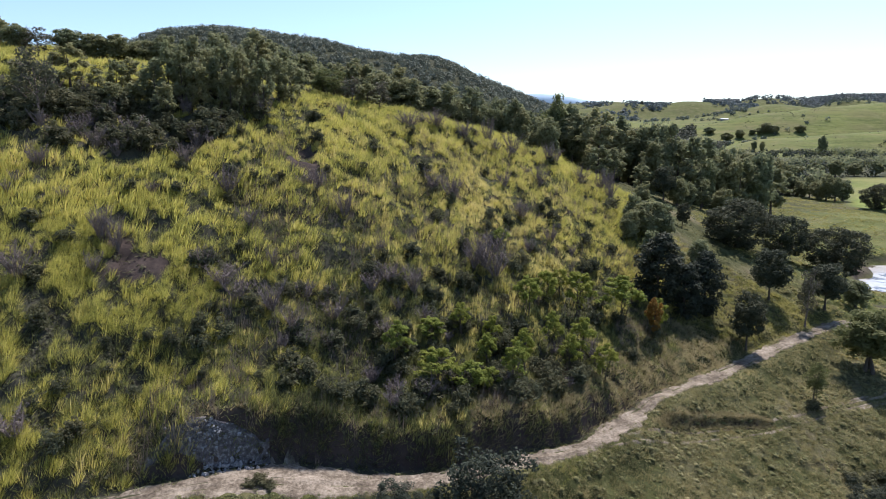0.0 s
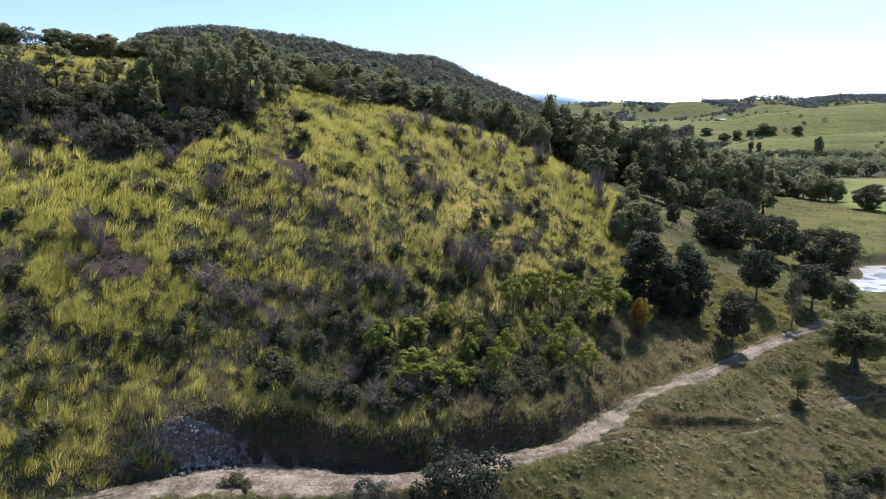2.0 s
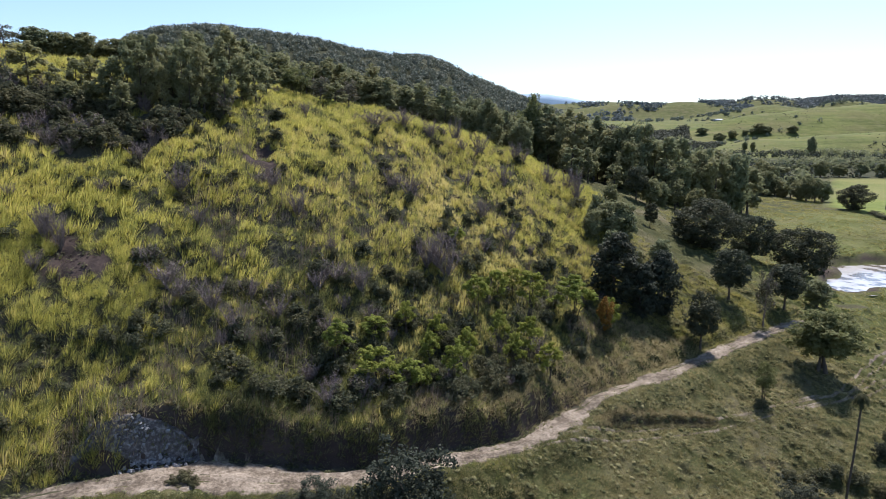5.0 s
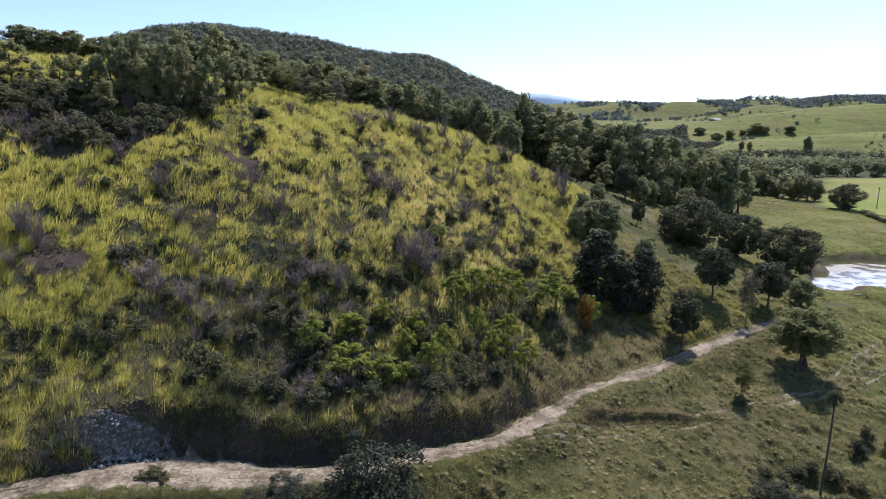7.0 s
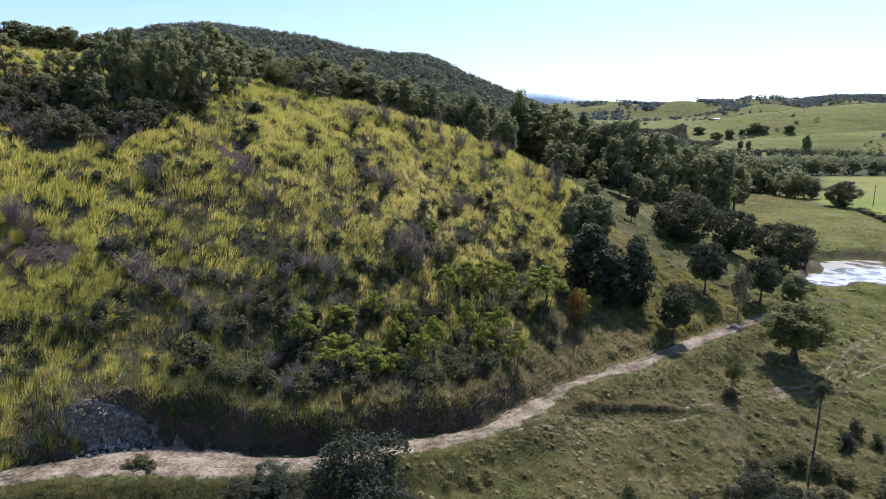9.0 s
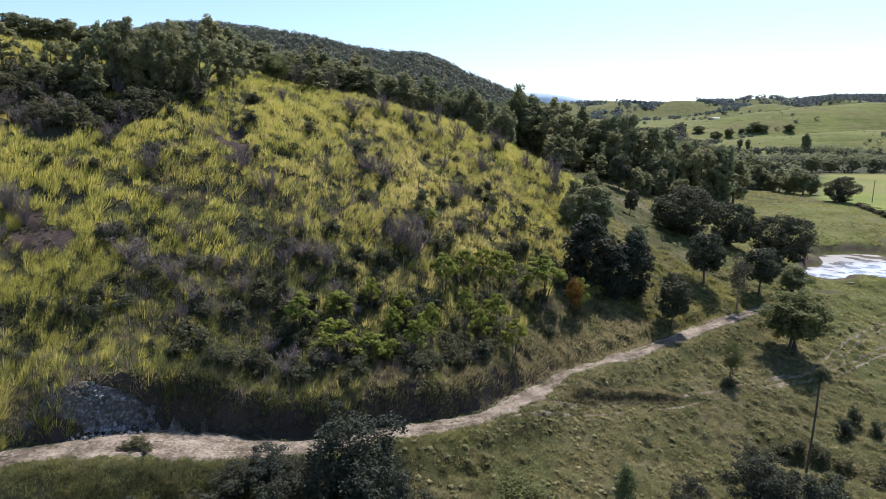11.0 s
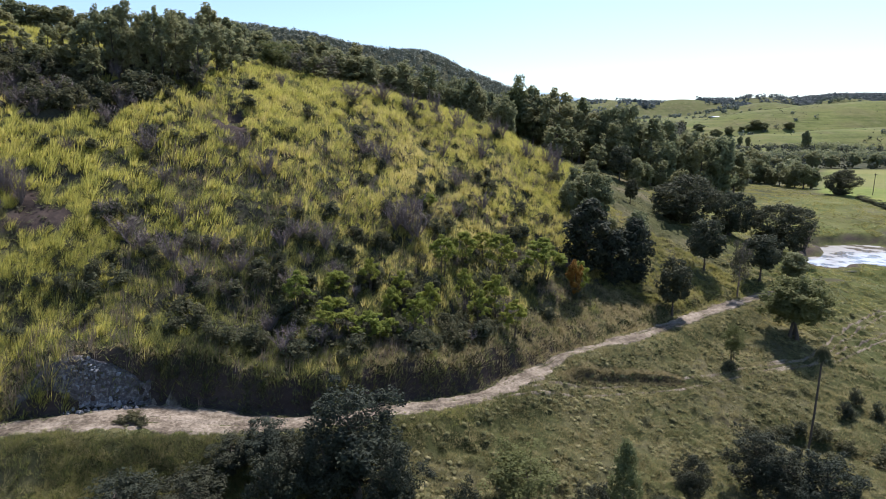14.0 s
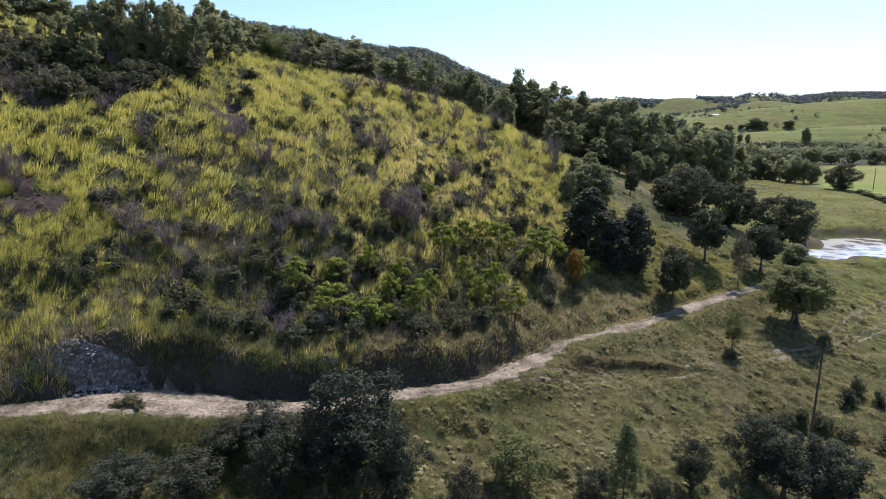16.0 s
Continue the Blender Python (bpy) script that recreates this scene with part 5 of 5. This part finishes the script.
mounds("pasture_weed", "dark weedy clumps in the pasture", "weed", LEAF_SHRUB, weeds, 0.36, 22, 0.2, 0.8, 34)
under = spread(g, 40000, -110, 80, 55, 190, lambda x, y: (hill_side(x, y) > -1) * (up_from_track(x, y) > 0.6) * in_view(x, y) * (0.3 + 0.7 * (1 - step(0.25, 0.5, patchy(x, y, 3.6, 41)))) * np.where((hill_side(x, y) < 9) & (x > 4) & (y < 118), 0.2, 1.0) * (1 - 0.88 * step(8, 28, ground(x, y))))
mounds("undergrowth", "dark weedy undergrowth between the grass clumps", "undergrowth", LEAF_SHRUB, under, 0.5, 9, 0.28, 0.8, 32)
edge = spread(g, 34000, -60, 100, 38, 140, lambda x, y: (np.abs(np.abs(to_line(TRACK, x, y)[0]) - track_half(to_line(TRACK, x, y)[1])) < 0.55) * 0.8)
mounds("verge_tussock", "scrubby grass tussocks along the edges of the track", "grass", GRASS_LOW, edge, 0.24, 14, 0.17, 0.8, 33)
mid_way = spread(g, 16000, -60, 100, 40, 140, lambda x, y: (np.abs(to_line(TRACK, x, y)[0]) < 0.4 + 1.4 * step(0.5, 0.7, patchy(x, y, 3, 62))) * step(0.5, 0.65, patchy(x, y, 2.2, 61)))
tufts("pasture_grass", "thin grass growing on the dirt track", GRASS_LOW, mid_way, 0.42, 16, 0.04, 1.0, 0.35, 8)


# ---------------- rock cutting above the track ----------------
def rock_face():
    rng = np.random.default_rng(8)
    a, b = np.array((-34.5, 61.6)), np.array((-21.0, 66.9))
    t = (b - a) / np.linalg.norm(b - a)
    n = np.array((-t[1], t[0]))
    us, vs = np.linspace(0, np.linalg.norm(b - a), 46), np.linspace(0, 1, 15)
    U, V = np.meshgrid(us, vs)
    rise = 2.2 * np.exp(-((us - 8.5) / 5.0) ** 2) * (0.45 + 1.1 * patchy(us, 0 * us, 2.2, 95))
    depth = 0.9 + V * (0.4 + rise[None, :])
    X = a[0] + t[0] * U + n[0] * depth
    Y = a[1] + t[1] * U + n[1] * depth
    blocks = np.floor(patchy(U, V * 5, 1.3, 91) * 5) / 5
    Z = ground(X, Y) + 0.25 + 0.5 * (blocks - 0.4) + 0.2 * (patchy(U, V * 5, 0.6, 92) - 0.5)
    edge = (V < 0.01) | (V > 0.99) | (U < 0.01) | (U > us[-1] - 0.01)
    Z = np.where(edge, ground(X, Y) - 0.5, Z)
    i = np.arange(U.size).reshape(U.shape)
    s = Soup()
    s.add(np.stack([X.ravel(), Y.ravel(), Z.ravel()], axis=1), np.stack([i[:-1, :-1].ravel(), i[:-1, 1:].ravel(), i[1:, 1:].ravel(), i[1:, :-1].ravel()], axis=1))
    face = tagged(part("rock_face", s, EARTH_IN_SHADE), "broken pale grey rock cutting above the dirt track", "rock face", kind="structure")
    shapes = []
    for k in range(4):
        bm = bmesh.new()
        bmesh.ops.create_icosphere(bm, subdivisions=1, radius=1.0)
        for v in bm.verts:
            v.co *= 0.75 + 0.5 * rng.uniform()
            v.co.z *= 0.5
        me = bpy.data.meshes.new("stone")
        bm.to_mesh(me)
        bm.free()
        shapes.append(me)
    for k in range(150):
        u, d = rng.normal(8.6, 1.9), rng.uniform(0.0, 1.0) ** 1.2 * 2.6 - 0.2
        x, y = a + t * u + n * d
        r = rng.uniform(0.08, 0.42) * (1.0 if k % 3 else 0.6)
        ob = part("stone", shapes[k % 4], STONE, face)
        ob.matrix_basis = Matrix.Translation((x, y, float(ground(x, y)) + (0.42 if d > 0.7 else 0.08))) @ Euler(rng.uniform(0, 6, 3)).to_matrix().to_4x4() @ Matrix.Diagonal((r, r * rng.uniform(0.7, 1.2), r, 1))


rock_face()
for x, y, h, w in [(-21.4, 63.0, 1.3, 2.6), (-20.2, 62.4, 1.0, 2.0), (-22.6, 62.4, 0.9, 1.8)]:
    plant("shrub", x, y, h, w, label="grey-green bush growing on the washed-out track")


def power_pole(x, y, height):
    z = float(ground(x, y))
    ob = tagged(new("power_pole"), "slim timber power pole in the green field", "power pole")
    ob.matrix_basis = Matrix.Translation((x, y, z))
    s = Soup()
    s.tube([(0, 0, -0.6), (0, 0, height * 0.5), (0, 0, height)], [0.19, 0.16, 0.12], 8)
    part("post", s, BARK_DARK, ob)
    s = Soup()
    s.tube([(-0.9, 0, height - 0.5), (0, 0, height - 0.5), (0.9, 0, height - 0.5)], [0.06, 0.06, 0.06], 4)
    arm = part("crossarm", s, BARK_DARK, ob)
    for dx in (-0.8, 0.8):
        s = Soup()
        s.tube([(dx, 0, height - 0.46), (dx, 0, height - 0.25)], [0.05, 0.03], 6)
        part("insulator", s, STONE, arm)


power_pole(227, 287, 10.6)


def plain(name, colour, rough=0.6):
    k = Nodes(name)
    n = k.noise(0.6, 4)
    return k.surface(k.mix(k.maths("MULTIPLY", n, 0.4), colour, tuple(0.7 * c for c in colour)), rough=rough)


ROOF, WALL, GLASS = plain("white sheet roof", (0.75, 0.76, 0.78), 0.35), plain("cream boards", (0.45, 0.42, 0.38)), plain("dark window", (0.03, 0.035, 0.04), 0.1)


def farm_shed(x, y, length, width, height, turn):
    ob = tagged(new("farmhouse"), "distant farm building with a white sheet-metal roof", "house")
    ob.matrix_basis = Matrix.Translation((x, y, float(ground(x, y)))) @ Matrix.Rotation(turn, 4, "Z")
    L, W, H = length / 2, width / 2, height
    s = Soup()
    v = [(sx * L, sy * W, z) for z in (-1.5, H) for sx, sy in ((-1, -1), (1, -1), (1, 1), (-1, 1))] + [(-L, 0, H + 2.2), (L, 0, H + 2.2)]
    s.add(v, [(0, 1, 5, 4), (1, 2, 6, 5), (2, 3, 7, 6), (3, 0, 4, 7)])
    s.add(v, [(4, 7, 8), (5, 6, 9)])
    wall = part("wall", s, WALL, ob)
    for sy in (-1, 1):
        s = Soup()
        e, top = (W + 0.7) * sy, H + 2.35
        c = [(-L - 0.6, 0, top), (L + 0.6, 0, top), (L + 0.6, e, H - 0.45), (-L - 0.6, e, H - 0.45)]
        s.add(c + [(a, b, z - 0.12) for a, b, z in c], [(0, 1, 2, 3), (7, 6, 5, 4), (0, 3, 7, 4), (1, 0, 4, 5), (2, 1, 5, 6), (3, 2, 6, 7)])
        part("roof", s, ROOF, ob)
    for k in range(4):
        s = Soup()
        x0 = -L + (k + 0.5) * length / 4
        c = [(x0 - 0.8, -W - 0.02, 1.0), (x0 + 0.8, -W - 0.02, 1.0), (x0 + 0.8, -W - 0.02, 2.3), (x0 - 0.8, -W - 0.02, 2.3)]
        s.add(c + [(a, -W - 0.08, z) for a, b, z in c], [(4, 5, 6, 7), (0, 4, 7, 3), (1, 2, 6, 5), (0, 1, 5, 4), (3, 7, 6, 2)])
        part("window", s, GLASS, wall)
    return ob


farm_shed(917, 1975, 26, 13, 4.5, 0.2)
farm_shed(300, 960, 16, 9, 3.4, -0.3)
farm_shed(322, 1180, 18, 9, 3.4, 0.4)
